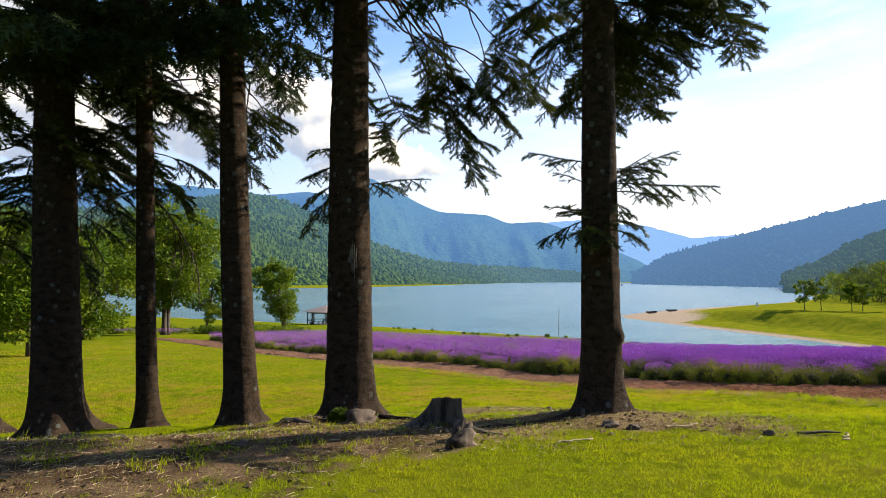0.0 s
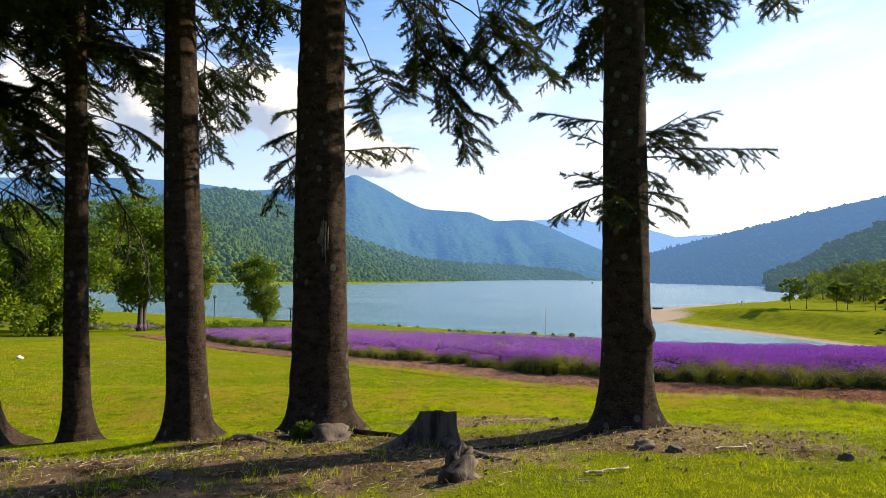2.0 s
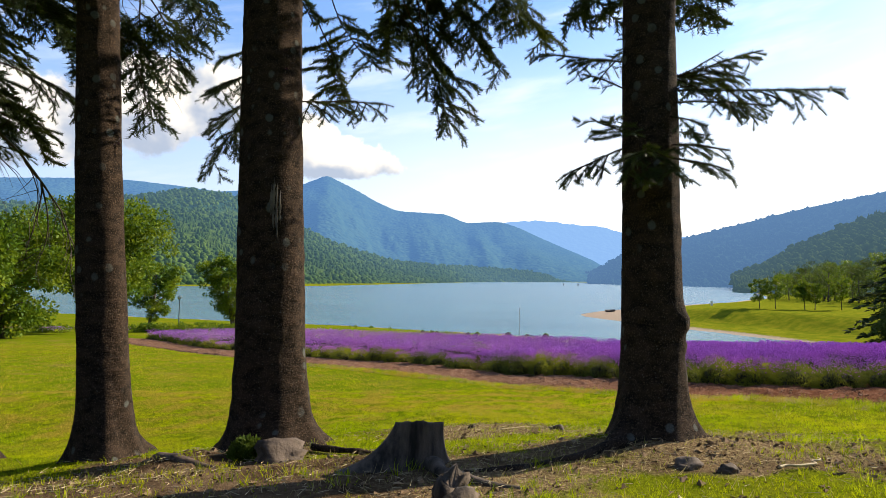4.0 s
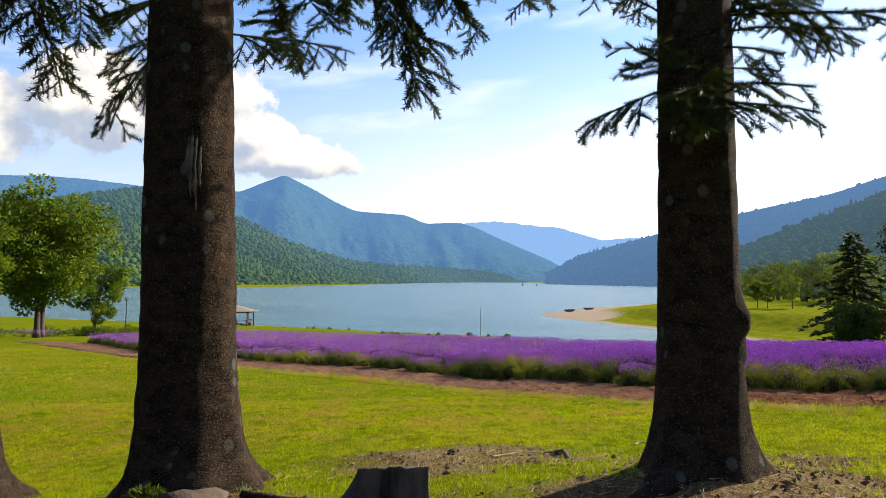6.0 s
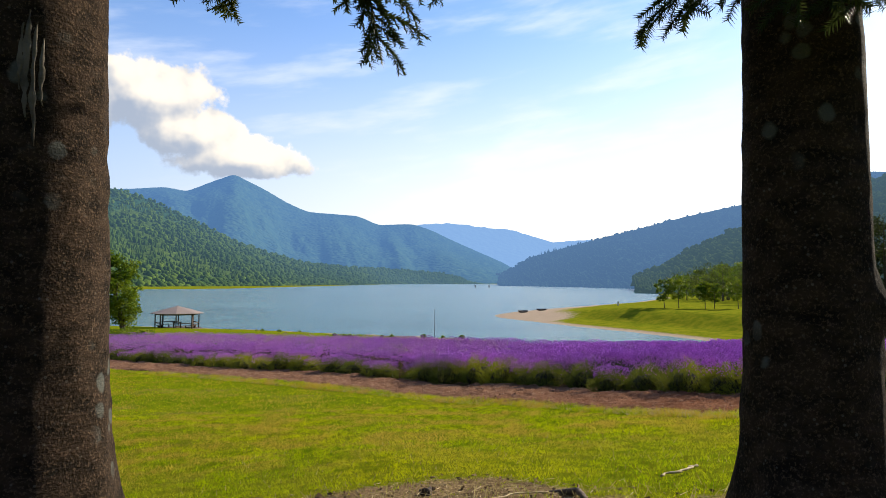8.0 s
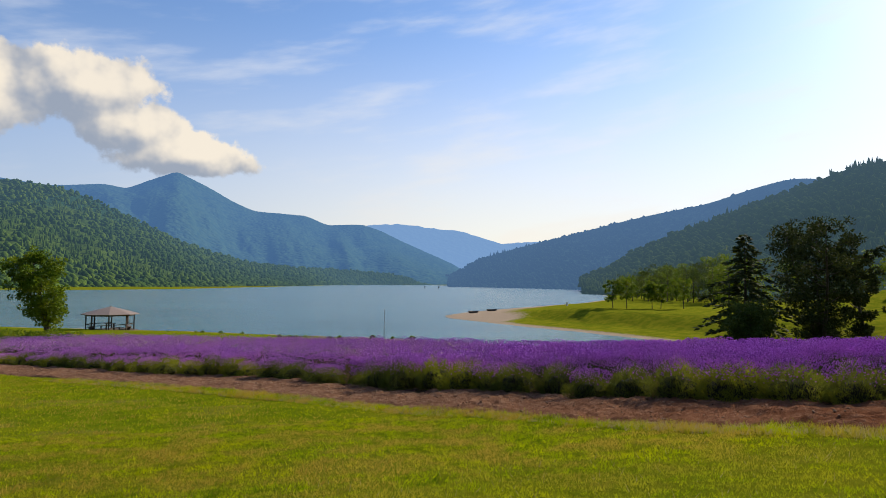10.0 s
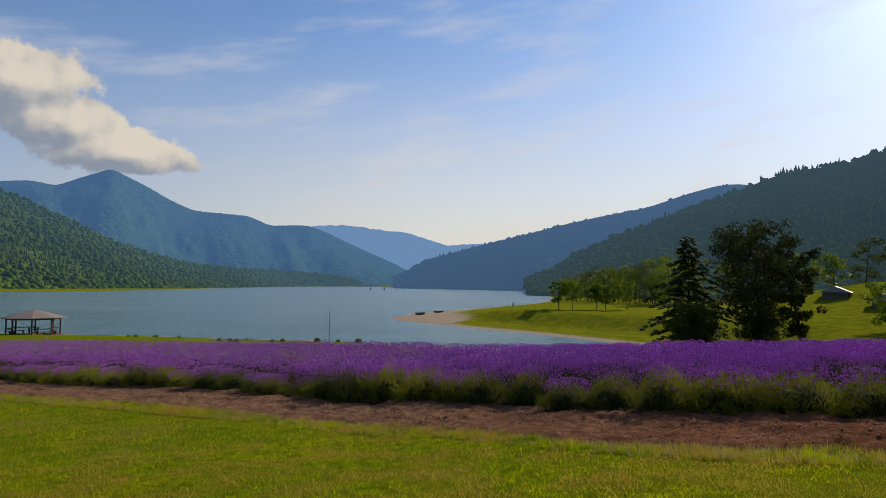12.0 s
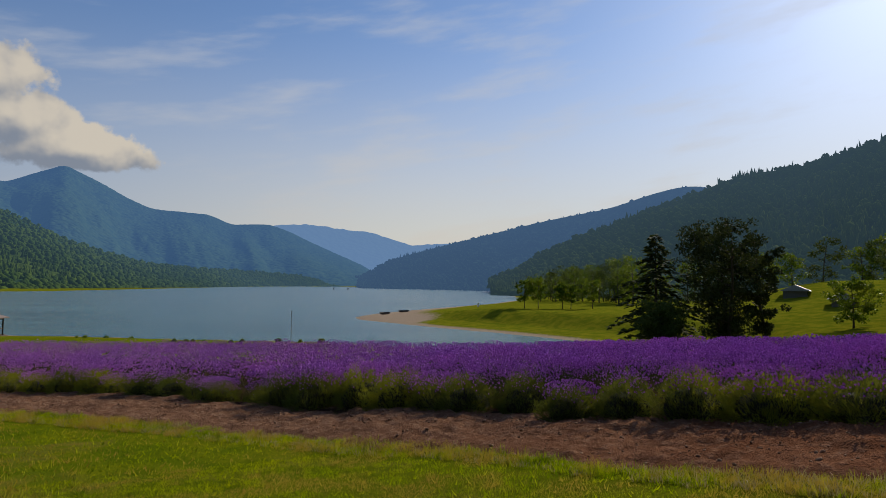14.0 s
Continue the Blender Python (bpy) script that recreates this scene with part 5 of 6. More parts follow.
def grass_tufts(name, n, region, seed, mat, label, want, size, blades=14, w=0.0022, reach=0.0):
    """Taller clumps of bent blades, some of them leaning over the edge of the bare strip."""
    rng = np.random.default_rng(seed)
    x0, x1, y0, y1 = region
    x, y = rng.uniform(x0, x1, n), rng.uniform(y0, y1, n)
    edge = np.interp(x, [p[0] for p in GRASS_EDGE], [p[1] for p in GRASS_EDGE])
    if reach:
        y = edge + rng.uniform(-0.75, reach + 0.3, n)
    ok = want(x, y, dirt_mask(x, y), edge, rng) & (y < edge + reach + 0.5 * (fbm(x * 2, y * 2, 3, 2) - 0.5))
    for tx, ty in TREES:
        ok &= np.hypot(x - tx, y - ty) > 0.42
    x, y = x[ok], y[ok]
    k = len(x)
    grow = np.repeat(rng.uniform(0.6, 1.3, k) * (0.6 + 0.9 * fbm(x * 0.9, y * 0.9, 3, seed)), blades)
    wide = np.repeat(rng.uniform(0.015, 0.05, k), blades)
    m = k * blades
    a = rng.uniform(0, 6.28, m)
    out = np.stack([np.cos(a), np.sin(a)], -1)
    r = wide * np.sqrt(rng.uniform(0, 1, m))
    px, py = np.repeat(x, blades) + out[:, 0] * r, np.repeat(y, blades) + out[:, 1] * r
    M = turned(rng, m, rng.uniform(0.1, 0.8, m), out)
    ln = size * grow * rng.uniform(0.55, 1.2, m)
    M = M * np.stack([np.ones(m), ln, ln], -1)[:, None, :]
    V = np.array([(-w, 0, 0), (w, 0, 0), (-0.7 * w, 0.1, 0.55), (0.7 * w, 0.1, 0.55), (0, 0.42, 0.95)])
    F = np.array([(0, 1, 3), (0, 3, 2), (2, 3, 4)])
    P = np.stack([px, py, height(px, py) - 0.01], -1)
    V, F = scatter(V, F, M, P)
    tagged(put(name, mesh_data(name, V, F, mat, False)), label, "grass", kind="stuff")


grass_tufts("grass_tufts", 10000, (-6.5, 9.5, 4.0, 17), 61, GRASS, "scattered taller tufts in the lawn", lambda x, y, d, e, r: (r.random(len(x)) > d * 1.1) & (fbm(x * 0.8, y * 0.8, 3, 14) > 0.42), 0.032, w=0.002)
grass_tufts("edge_grass", 6000, (-9, 11, 6.5, 30), 62, GRASS, "ragged grass along the edge of the bare strip", lambda x, y, d, e, r: y < 26, 0.075, reach=0.3)
grass_tufts("edge_dry_grass", 4500, (-9, 11, 6.5, 30), 63, DRY_GRASS, "dry tufts along the edge of the bare strip", lambda x, y, d, e, r: y < 26, 0.06, 9, reach=0.4)
grass_tufts("litter_grass", 2600, (-6.5, 4.5, 4.2, 9.5), 64, GRASS, "sparse grass tufts growing through the litter", lambda x, y, d, e, r: (d > 0.2) & (fbm(x * 1.5, y * 1.5, 3, 17) > 0.5), 0.07, 10)


# ---- things under the firs ----


def lumpy(seed, size, rough=0.25, sub=3, flat=0.0):
    """A weathered lump: a sphere pulled about by noise."""
    bm = bmesh.new()
    bmesh.ops.create_icosphere(bm, subdivisions=sub, radius=1.0)
    rng = np.random.default_rng(int(abs(seed) * 100))
    cuts = [(Vector(rng.normal(0, 1, 3)).normalized(), rng.uniform(0.62, 0.85)) for _ in range(11)]
    for v in bm.verts:
        for d, off in cuts:
            over = v.co.dot(d) - off
            if over > 0:
                v.co -= d * over * 0.9
        n = noise.noise(v.co * 1.3 + Vector((seed, seed * 2.1, 0))) + 0.5 * noise.noise(v.co * 3.1 + Vector((seed * 3, 0, 1))) + 0.2 * noise.noise(v.co * 8)
        f = 1 + rough * n
        # facets, as broken stone has them
        v.co = Vector((v.co.x * size[0] * f, v.co.y * size[1] * f, max(v.co.z, -0.5 + flat) * size[2] * f))
    return bm


def build_stump(x, y):
    rng = np.random.default_rng(8)
    stump = thing("tree_stump", pose(x, y, gz(x, y) - 0.03, 0, 0, 10), "weathered tree stump with flaring roots", "stump")
    z = np.concatenate([np.linspace(-0.08, 0.14, 14), np.linspace(0.155, 0.275, 8)])
    rad = 0.15 * (1 + 0.5 * np.exp(-np.maximum(z + 0.05, 0) / 0.09))

    def wob(a, ring):
        zz = z[ring]
        out = 1 + 0.05 * np.sin(3 * a + 1) + 0.03 * np.sin(8 * a) + 0.22 * (fbm(a * 4, zz * 5, 4, 5) - 0.5)
        out = out + 1.55 * np.clip(1 - (zz + 0.02) / 0.29, 0, 1.3) ** 1.5 * np.exp(-(np.angle(np.exp(1j * (a - 1.7))) / 0.5) ** 2)
        for ra, am in ((4.6, 0.35), (0.6, 0.35), (5.7, 0.3), (1.9, 0.3)):
            dd = np.angle(np.exp(1j * (a - ra)))
            out = out + am * np.exp(-np.maximum(zz, 0) / 0.1) * np.exp(-(dd / 0.3) ** 2)
        return out

    V, F, C = tube(np.stack([0.05 * z, 0 * z, z], -1), rad, 40, wob)
    jag = 0.03 * (fbm(np.arctan2(V[:, 1], V[:, 0]) * 4, 0 * V[:, 0], 3, 3) - 0.5) * step(V[:, 2], 0.1, 0.27)
    V[:, 2] += jag - 0.3 * V[:, 1] * step(V[:, 2], 0.05, 0.27)
    put("bark", mesh_data("bark", V, [F, C], CHARRED), stump)
    a = np.linspace(0, 6.2832, 41)[:-1]
    rings = []
    for i, q in enumerate((0.02, 0.3, 0.55, 0.8, 0.985)):
        rr = 0.143 * q * (1 + 0.05 * np.sin(3 * a + 1) + 0.03 * np.sin(8 * a))
        rings.append(np.stack([rr * np.cos(a) + 0.014, rr * np.sin(a), 0.279 + 0.006 * np.sin(5 * a + i) - 0.01 * q], -1))
    V = np.vstack(rings)
    V[:, 2] += 0.03 * (fbm(V[:, 0] * 25, V[:, 1] * 25, 3, 4) - 0.6) - 0.3 * V[:, 1]
    i = np.arange(4)[:, None] * 40
    j = np.arange(40)[None]
    F = np.stack([i + j, i + (j + 1) % 40, i + 40 + (j + 1) % 40, i + 40 + j], -1).reshape(-1, 4)[:, ::-1]
    put("cut_face", mesh_data("cut_face", V, F, STUMP_WOOD), stump, None, "grey weathered cut face")
    return stump


build_stump(0.95, 7.52)


def root(name, pts, r0, r1, label, mat=None):
    pts = np.array(pts, float)
    t = np.linspace(0, 1, len(pts))
    u = np.linspace(0, 1, 26)
    xy = np.stack([np.interp(u, t, pts[:, 0]), np.interp(u, t, pts[:, 1])], -1)
    up = np.interp(u, t, pts[:, 2])
    w = fbm(u * 7, u * 0 + pts[0, 0] * 5, 3, 6) - 0.5
    xy = xy + np.stack([w * 0.08, -w * 0.06], -1)
    z = height(xy[:, 0], xy[:, 1]) + up
    V, F, C = tube(np.column_stack([xy, z]), np.interp(u, [0, 1], [r0, r1]) * (1 + 0.7 * w), 12, lambda a, i: 1 + 0.35 * (fbm(a * 1.9, i * 0.45 + 0 * a, 3, 9) - 0.5))
    c = V.mean(0)
    return tagged(put(name, mesh_data(name, V - c, [F, C], mat or ROOT), None, pose(*c)), label, name.replace("_", " "))


root("surface_root", [(2.4, 7.8, 0.0), (2.1, 7.58, 0.0), (1.7, 7.36, -0.01), (1.2, 7.25, -0.02)], 0.05, 0.022, "dark fir root snaking over bare earth", BARK)
root("surface_root", [(1.0, 7.45, 0.03), (1.1, 7.15, 0.01), (1.35, 6.95, -0.01), (1.6, 6.85, -0.03)], 0.045, 0.02, "dark gnarled root beside the stump", CHARRED)
stub = thing("root_stub", pose(1.08, 6.5, gz(1.08, 6.5), 0, 0, -30), "dark broken root stub rising from the litter", "root")
part("upper_stub", lumpy(5.3, (0.13, 0.1, 0.15), 0.9), CHARRED, stub, "", pose(-0.06, 0.1, 0.02, 0, 12, 20), True)
part("lower_stub", lumpy(7.7, (0.15, 0.08, 0.13), 0.9), CHARRED, stub, "", pose(0.08, -0.12, 0.0, 10, 0, 60), True)
root("surface_root", [(0.2, 8.3, 0.03), (0.5, 8.1, 0.02), (0.8, 8.05, -0.03)], 0.026, 0.012, "bark-covered root at the foot of the thick fir", BARK)
root("surface_root", [(-0.95, 8.2, -0.01), (-0.6, 7.85, -0.02), (-0.3, 7.7, -0.03)], 0.05, 0.025, "half-buried root in the earth mound")
root("surface_root", [(2.25, 9.5, -0.01), (2.32, 9.3, 0.04), (2.3, 9.1, -0.02)], 0.025, 0.015, "short bare root arching from the ground")
root("surface_root", [(-3.0, 7.6, 0.03), (-2.4, 7.4, 0.01), (-1.9, 7.35, -0.02)], 0.05, 0.02, "root running out from the big fir")
root("fallen_stick", [(3.05, 7.1, 0.03), (3.3, 7.2, 0.03), (3.42, 7.32, 0.04)], 0.008, 0.005, "pale dry stick on the grass", STRAW)
root("fallen_stick", [(1.75, 9.3, 0.02), (2.0, 9.4, 0.03), (2.2, 9.45, 0.02)], 0.006, 0.004, "pale dry stick on bare ground", STRAW)
root("fallen_stick", [(4.2, 6.9, 0.02), (4.45, 6.92, 0.03), (4.6, 6.9, 0.02)], 0.014, 0.008, "dark fallen stick in the grass", ROOT)
root("fallen_stick", [(4.45, 6.6, 0.02), (4.55, 6.75, 0.02), (4.62, 6.85, 0.03)], 0.008, 0.005, "thin straw-coloured stick in the grass", STRAW)
root("fallen_stick", [(3.0, 9.6, 0.03), (3.25, 9.75, 0.04), (3.4, 9.9, 0.03)], 0.008, 0.005, "thin straw-coloured stick on the lawn", STRAW)
root("fallen_stick", [(1.9, 6.45, 0.02), (2.1, 6.5, 0.03), (2.25, 6.62, 0.02)], 0.009, 0.005, "thin pale stick on the litter", STRAW)
tagged(part("boulder", lumpy(3.1, (0.21, 0.14, 0.13), 0.6), STONE, None, "", pose(0.04, 7.9, gz(0.04, 7.9) + 0.01, 0, 8, 15), True), "reddish-grey rough stone at the foot of a fir", "stone")
for sx, sy, sr, sl in ((2.55, 7.2, 0.09, "flat grey stone half sunk in the litter"), (2.75, 7.12, 0.07, "grey stone half sunk in the litter"),
                       (3.95, 6.95, 0.06, "small brown stone in the grass"), (-0.75, 6.35, 0.07, "small brown stone on the litter"), (1.55, 9.75, 0.05, "dark clod on the bare patch"),
                       (-13.4, 25.0, 0.16, "pale stone on the lawn")):
    tagged(part("small_stone", lumpy(sx * 2.3, (sr, sr * 0.8, sr * 0.6), 0.5, 3), WHITE_PAINT if sy > 20 else STONE, None, "", pose(sx, sy, gz(sx, sy) + sr * 0.12, 0, 0, sx * 70), True), sl, "stone")


def build_fern(x, y):
    rng = np.random.default_rng(4)
    n = 1900
    a = rng.uniform(0, 6.28, n)
    r = 0.12 * np.sqrt(rng.uniform(0, 1, n))
    P = np.stack([r * np.cos(a), r * np.sin(a) * 0.8, 0.17 * np.sqrt(np.clip(1 - (r / 0.125) ** 2, 0, 1)) * rng.uniform(0.5, 1.0, n)], -1)
    M = turned(rng, n, rng.uniform(0.2, 1.2, n), np.stack([np.cos(a), np.sin(a)], -1))
    ln = rng.uniform(0.02, 0.045, n)
    V, F = leaf_blade(0.007)
    V, F = scatter(V, F, M * np.stack([np.ones(n), ln, ln], -1)[:, None, :], P)
    tuft = thing("fern_tuft", pose(x, y, gz(x, y) - 0.03), "small green tuft of young leaves against the trunk", "plant")
    tagged(put("leaves", mesh_data("leaves", V, F, LEAF_TUFT, False), tuft), kind="stuff")


build_fern(-0.2, 7.98)


def litter_crumbs():
    """Crumbs of earth, cone scales and bits of bark in the litter."""
    rng = np.random.default_rng(78)
    n = 26000
    x, y = rng.uniform(-6.5, 5, n), rng.uniform(4.3, 10.4, n)
    d = dirt_mask(x, y)
    foot = np.hypot(x - 2.85, y - 7.85) < 0.75
    ok = (rng.random(n) < d * 0.8 * (0.4 + fbm(x * 2, y * 2, 3, 6))) | foot
    for tx, ty in TREES:
        ok &= np.hypot(x - tx, y - ty) > 0.3
    x, y = x[ok], y[ok]
    k = len(x)
    V = np.array([(1, 0, 0), (-0.5, 0.8, 0), (-0.6, -0.8, 0), (0.1, 0.1, 0.8), (0, 0, -0.6)])
    F = np.array([(0, 1, 3), (1, 2, 3), (2, 0, 3), (1, 0, 4), (2, 1, 4), (0, 2, 4)])
    sc = np.minimum(0.004 + rng.gamma(1.4, 0.0045, k), 0.028)
    M = (rng.normal(0, 0.35, (k, 3, 3)) + np.eye(3) * np.array([1.0, 1.0, 0.7])) * sc[:, None, None]
    V, F = scatter(V, F, M, np.stack([x, y, height(x, y) + 0.004 + 0.035 * (fbm(x * 2.5, y * 2.5, 4, 3) - 0.5) * (0.4 + dirt_mask(x, y))], -1))
    tagged(put("litter_crumbs", mesh_data("litter_crumbs", V, F, CRUMB, False)), "crumbs of earth and bark lying in the needle litter", "litter", kind="stuff")


litter_crumbs()


def twig_litter():
    rng = np.random.default_rng(77)
    n = 9000
    x, y = rng.uniform(-6, 5, n), rng.uniform(4.3, 10.6, n)
    ok = rng.random(n) < dirt_mask(x, y) * 1.2
    x, y = x[ok], y[ok]
    k = len(x)
    a = rng.uniform(0, 6.28, k)
    d = np.stack([np.cos(a), np.sin(a), rng.normal(0, 0.12, k)], -1)
    M = frames(d, np.array([0, 0, 1.0])) * np.stack([rng.uniform(0.03, 0.13, k), np.ones(k), np.ones(k)], -1)[:, None, :]
    V = np.array([(0, -0.002, 0), (0, 0.002, 0), (0, 0, 0.003), (1, 0, 0.001)])
    F = np.array([(0, 1, 3), (1, 2, 3), (2, 0, 3)])
    P = np.stack([x, y, height(x, y) + 0.012], -1)
    V, F = scatter(V, F, M, P)
    tagged(put("twig_litter", mesh_data("twig_litter", V, F, STRAW, False)), "dry twigs and needles strewn on the bare ground", "litter", kind="stuff")


twig_litter()

# ---- gazebo, shore and water ----


def build_gazebo(x, y, turn):
    z = gz(x, y)
    g = thing("gazebo", pose(x, y, z - 0.05, 0, 0, turn), "open timber gazebo with a brown hipped roof by the lake", "gazebo")
    n, R, post_r = 8, 3.2, 2.6
    bm = bmesh.new()
    ring = lambda r, zz: [bm.verts.new((r * math.cos(2 * math.pi * i / n), r * math.sin(2 * math.pi * i / n), zz)) for i in range(n)]
    lo, mid, up = ring(R, 2.0), ring(1.7, 2.45), ring(0.16, 2.85)
    under = ring(R - 0.04, 1.92)
    inner = ring(0.16, 2.74)
    for q, w in ((lo, mid), (mid, up), (under, lo), (inner, under)):
        for i in range(n):
            bm.faces.new((q[i], q[(i + 1) % n], w[(i + 1) % n], w[i]))
    bm.faces.new(up)
    part("roof", bm, ROOF, g)
    bm = bmesh.new()
    bmesh.ops.create_cone(bm, cap_ends=True, segments=8, radius1=0.2, radius2=0.04, depth=0.2, matrix=Matrix.Translation((0, 0, 2.88)))
    part("finial", bm, ROOF, g)
    for i in range(n):
        a = 2 * math.pi * i / n
        box_part("post", (0.14, 0.14, 1.98), POST, g, pose(post_r * math.cos(a), post_r * math.sin(a), 0.02, 0, 0, math.degrees(a)), 0.012)
        b = 2 * math.pi * (i + 0.5) / n
        rr = post_r * math.cos(math.pi / n)
        side = 2 * post_r * math.sin(math.pi / n)
        box_part("beam", (0.1, side, 0.16), POST, g, pose(rr * math.cos(b), rr * math.sin(b), 1.78, 0, 0, math.degrees(b)), 0.01)
        if i not in (1, 5):
            box_part("rail", (0.07, side - 0.16, 0.09), POST, g, pose(rr * math.cos(b), rr * math.sin(b), 0.72, 0, 0, math.degrees(b)), 0.01)
            box_part("bench_seat", (0.36, side * 0.82, 0.05), POST, g, pose((rr - 0.26) * math.cos(b), (rr - 0.26) * math.sin(b), 0.42, 0, 0, math.degrees(b)), 0.01)
            for k in (-0.3, 0.3):
                box_part("bench_leg", (0.3, 0.06, 0.42), POST, g, pose((rr - 0.26) * math.cos(b) - k * math.sin(b), (rr - 0.26) * math.sin(b) + k * math.cos(b), 0.0, 0, 0, math.degrees(b)), 0.008)
    bm = bmesh.new()
    bmesh.ops.create_cone(bm, cap_ends=True, segments=8, radius1=3.1, radius2=3.05, depth=0.14, matrix=Matrix.Translation((0, 0, 0.0)))
    part("floor_slab", bm, STONE, g)
    t = thing("picnic_table", pose(x, y, z, 0, 0, 20), "dark timber table standing in the gazebo", "table")
    box_part("tabletop", (1.1, 0.8, 0.06), POST, t, pose(0, 0, 0.72))
    for sx in (-0.4, 0.4):
        for sy in (-0.28, 0.28):
            box_part("leg", (0.08, 0.08, 0.71), POST, t, pose(sx, sy, 0.01), 0.006)


build_gazebo(-16.1, 93.5, 8)


def build_pole(x, y):
    p = thing("marker_pole", pose(x, y, -6.1), "thin grey pole standing at the water's edge", "pole")
    bm = bmesh.new()
    bmesh.ops.create_cone(bm, cap_ends=True, segments=10, radius1=0.045, radius2=0.03, depth=3.3, matrix=Matrix.Translation((0, 0, 1.65)))
    part("shaft", bm, GREY_PAINT, p)
    bm = bmesh.new()
    bmesh.ops.create_cone(bm, cap_ends=True, segments=10, radius1=0.06, radius2=0.06, depth=0.06, matrix=Matrix.Translation((0, 0, 3.3)))
    part("cap", bm, GREY_PAINT, p)


build_pole(15.6, 83.2)


def build_boat(x, y, turn, sc):
    b = thing("rowing_boat", pose(x, y, max(gz(x, y), -5.95) - 0.04, 18, 0, turn) @ Matrix.Scale(sc, 4), "dark rowing boat pulled up on the sand", "boat", "boats on the sand")
    s = np.linspace(0, 1, 17)
    half = 0.62 * np.sin(np.pi * np.clip(s * 0.86 + 0.1, 0, 1)) ** 0.8
    chunks = []
    for inner, dz in ((0.0, 0.0), (0.05, 0.05)):
        u = np.linspace(-1, 1, 11)
        w = np.maximum(half - inner, 0.01)
        X = (s[:, None] - 0.5) * (3.6 - inner * 2) + 0 * u
        Y = w[:, None] * u[None]
        Z = 0.5 * np.abs(u[None]) ** 2.2 + 0.22 * (2 * s[:, None] - 1) ** 2 + dz * (1 - np.abs(u[None]))
        i = np.arange(16)[:, None] * 11 + np.arange(10)[None]
        F = np.stack([i, i + 1, i + 12, i + 11], -1).reshape(-1, 4)
        chunks.append((np.stack([X, Y, Z], -1).reshape(-1, 3), F if inner else F[:, ::-1]))
    V, F = merge(chunks)
    put("hull", mesh_data("hull", V, F, BOAT_PAINT), b)
    for px in (-0.8, 0.1, 0.9):
        box_part("thwart", (0.22, 1.0, 0.03), POST, b, pose(px, 0, 0.34), 0.005)


build_boat(43.0, 131.0, 25, 0.75)
build_boat(48.5, 135.0, 10, 0.65)


def leaf_cloud(rng, centres, radii, n, size, squash=0.8):
    """Leaves round many clump centres."""
    k = len(centres)
    pick = rng.choice(k, n, p=radii ** 2 / (radii ** 2).sum())
    d = rng.normal(0, 1, (n, 3))
    d /= np.linalg.norm(d, axis=1, keepdims=True)
    r = radii[pick] * rng.uniform(0.25, 1.0, n) ** 0.5
    P = centres[pick] + d * r[:, None] * (1, 1, squash)
    M = frames(d + rng.normal(0, 0.5, (n, 3)), np.array([0.3, 0.2, 1.0]), rng.uniform(0, 6.28, n))
    M = M * (size * rng.uniform(0.6, 1.3, n))[:, None, None]
    V = np.array([(-0.5, 0, 0), (0, -0.28, 0.05), (0.55, 0, 0), (0, 0.28, 0.05)])
    return scatter(V, np.array([(0, 1, 2), (0, 2, 3)]), M, P)


def branchy(rng, H, crown_lo, spread, trunk_r, limbs, top=0.92, multi=1, lean=0.0):
    """Wood of a broadleaf tree, and its clump centres."""
    chunks, ends = [], []
    for mtr in range(multi):
        off = np.array([rng.uniform(-0.25, 0.25), rng.uniform(-0.2, 0.2), 0]) * (multi > 1)
        bend = rng.normal(0, 0.05, 2) + np.array([lean, 0]) + (rng.normal(0, 0.1, 2) if multi > 1 else 0)
        u = np.linspace(0, 1, 10)
        pts = np.stack([off[0] + bend[0] * H * u + 0.03 * H * np.sin(u * 5 + mtr) * u, off[1] + bend[1] * H * u, -0.15 + H * top * u], -1)
        chunks.append(tube(pts, trunk_r * (1 - u) ** 0.75 + 0.012 + 0.4 * trunk_r * np.exp(-u * 18), 9))
        for i in range(limbs):
            f = crown_lo + (0.95 - crown_lo) * (i + rng.uniform(0, 0.8)) / limbs
            p0 = np.array([np.interp(f, u, pts[:, c]) for c in range(3)])
            a = i * 2.4 + rng.uniform(-0.5, 0.5)
            prof = math.sin(math.pi * min(1, max(0.12, (f - crown_lo * 0.7) / (1.08 - crown_lo * 0.7)))) ** 0.7
            ln = spread * prof * rng.uniform(0.7, 1.1)
            v = np.linspace(0, 1, 7)
            rise = rng.uniform(0.25, 0.6)
            q = np.stack([p0[0] + math.cos(a) * ln * v, p0[1] + math.sin(a) * ln * v, p0[2] + ln * rise * v ** 1.3], -1)
            q += rng.normal(0, 0.03 * ln, q.shape) * v[:, None]
            chunks.append(tube(q, trunk_r * 0.42 * (1 - f * 0.6) * (1 - v) + 0.008, 6))
            for w in (0.45, 0.7, 0.9, 1.0):
                e = np.array([np.interp(w, v, q[:, c]) for c in range(3)])
                ends.append((*(e + rng.normal(0, 0.12 * spread, 3)), (0.16 + 0.17 * rng.random()) * spread * (1.15 - 0.3 * w)))
        ends.append((*pts[-1], 0.25 * spread))
    return merge(chunks), np.array(ends)


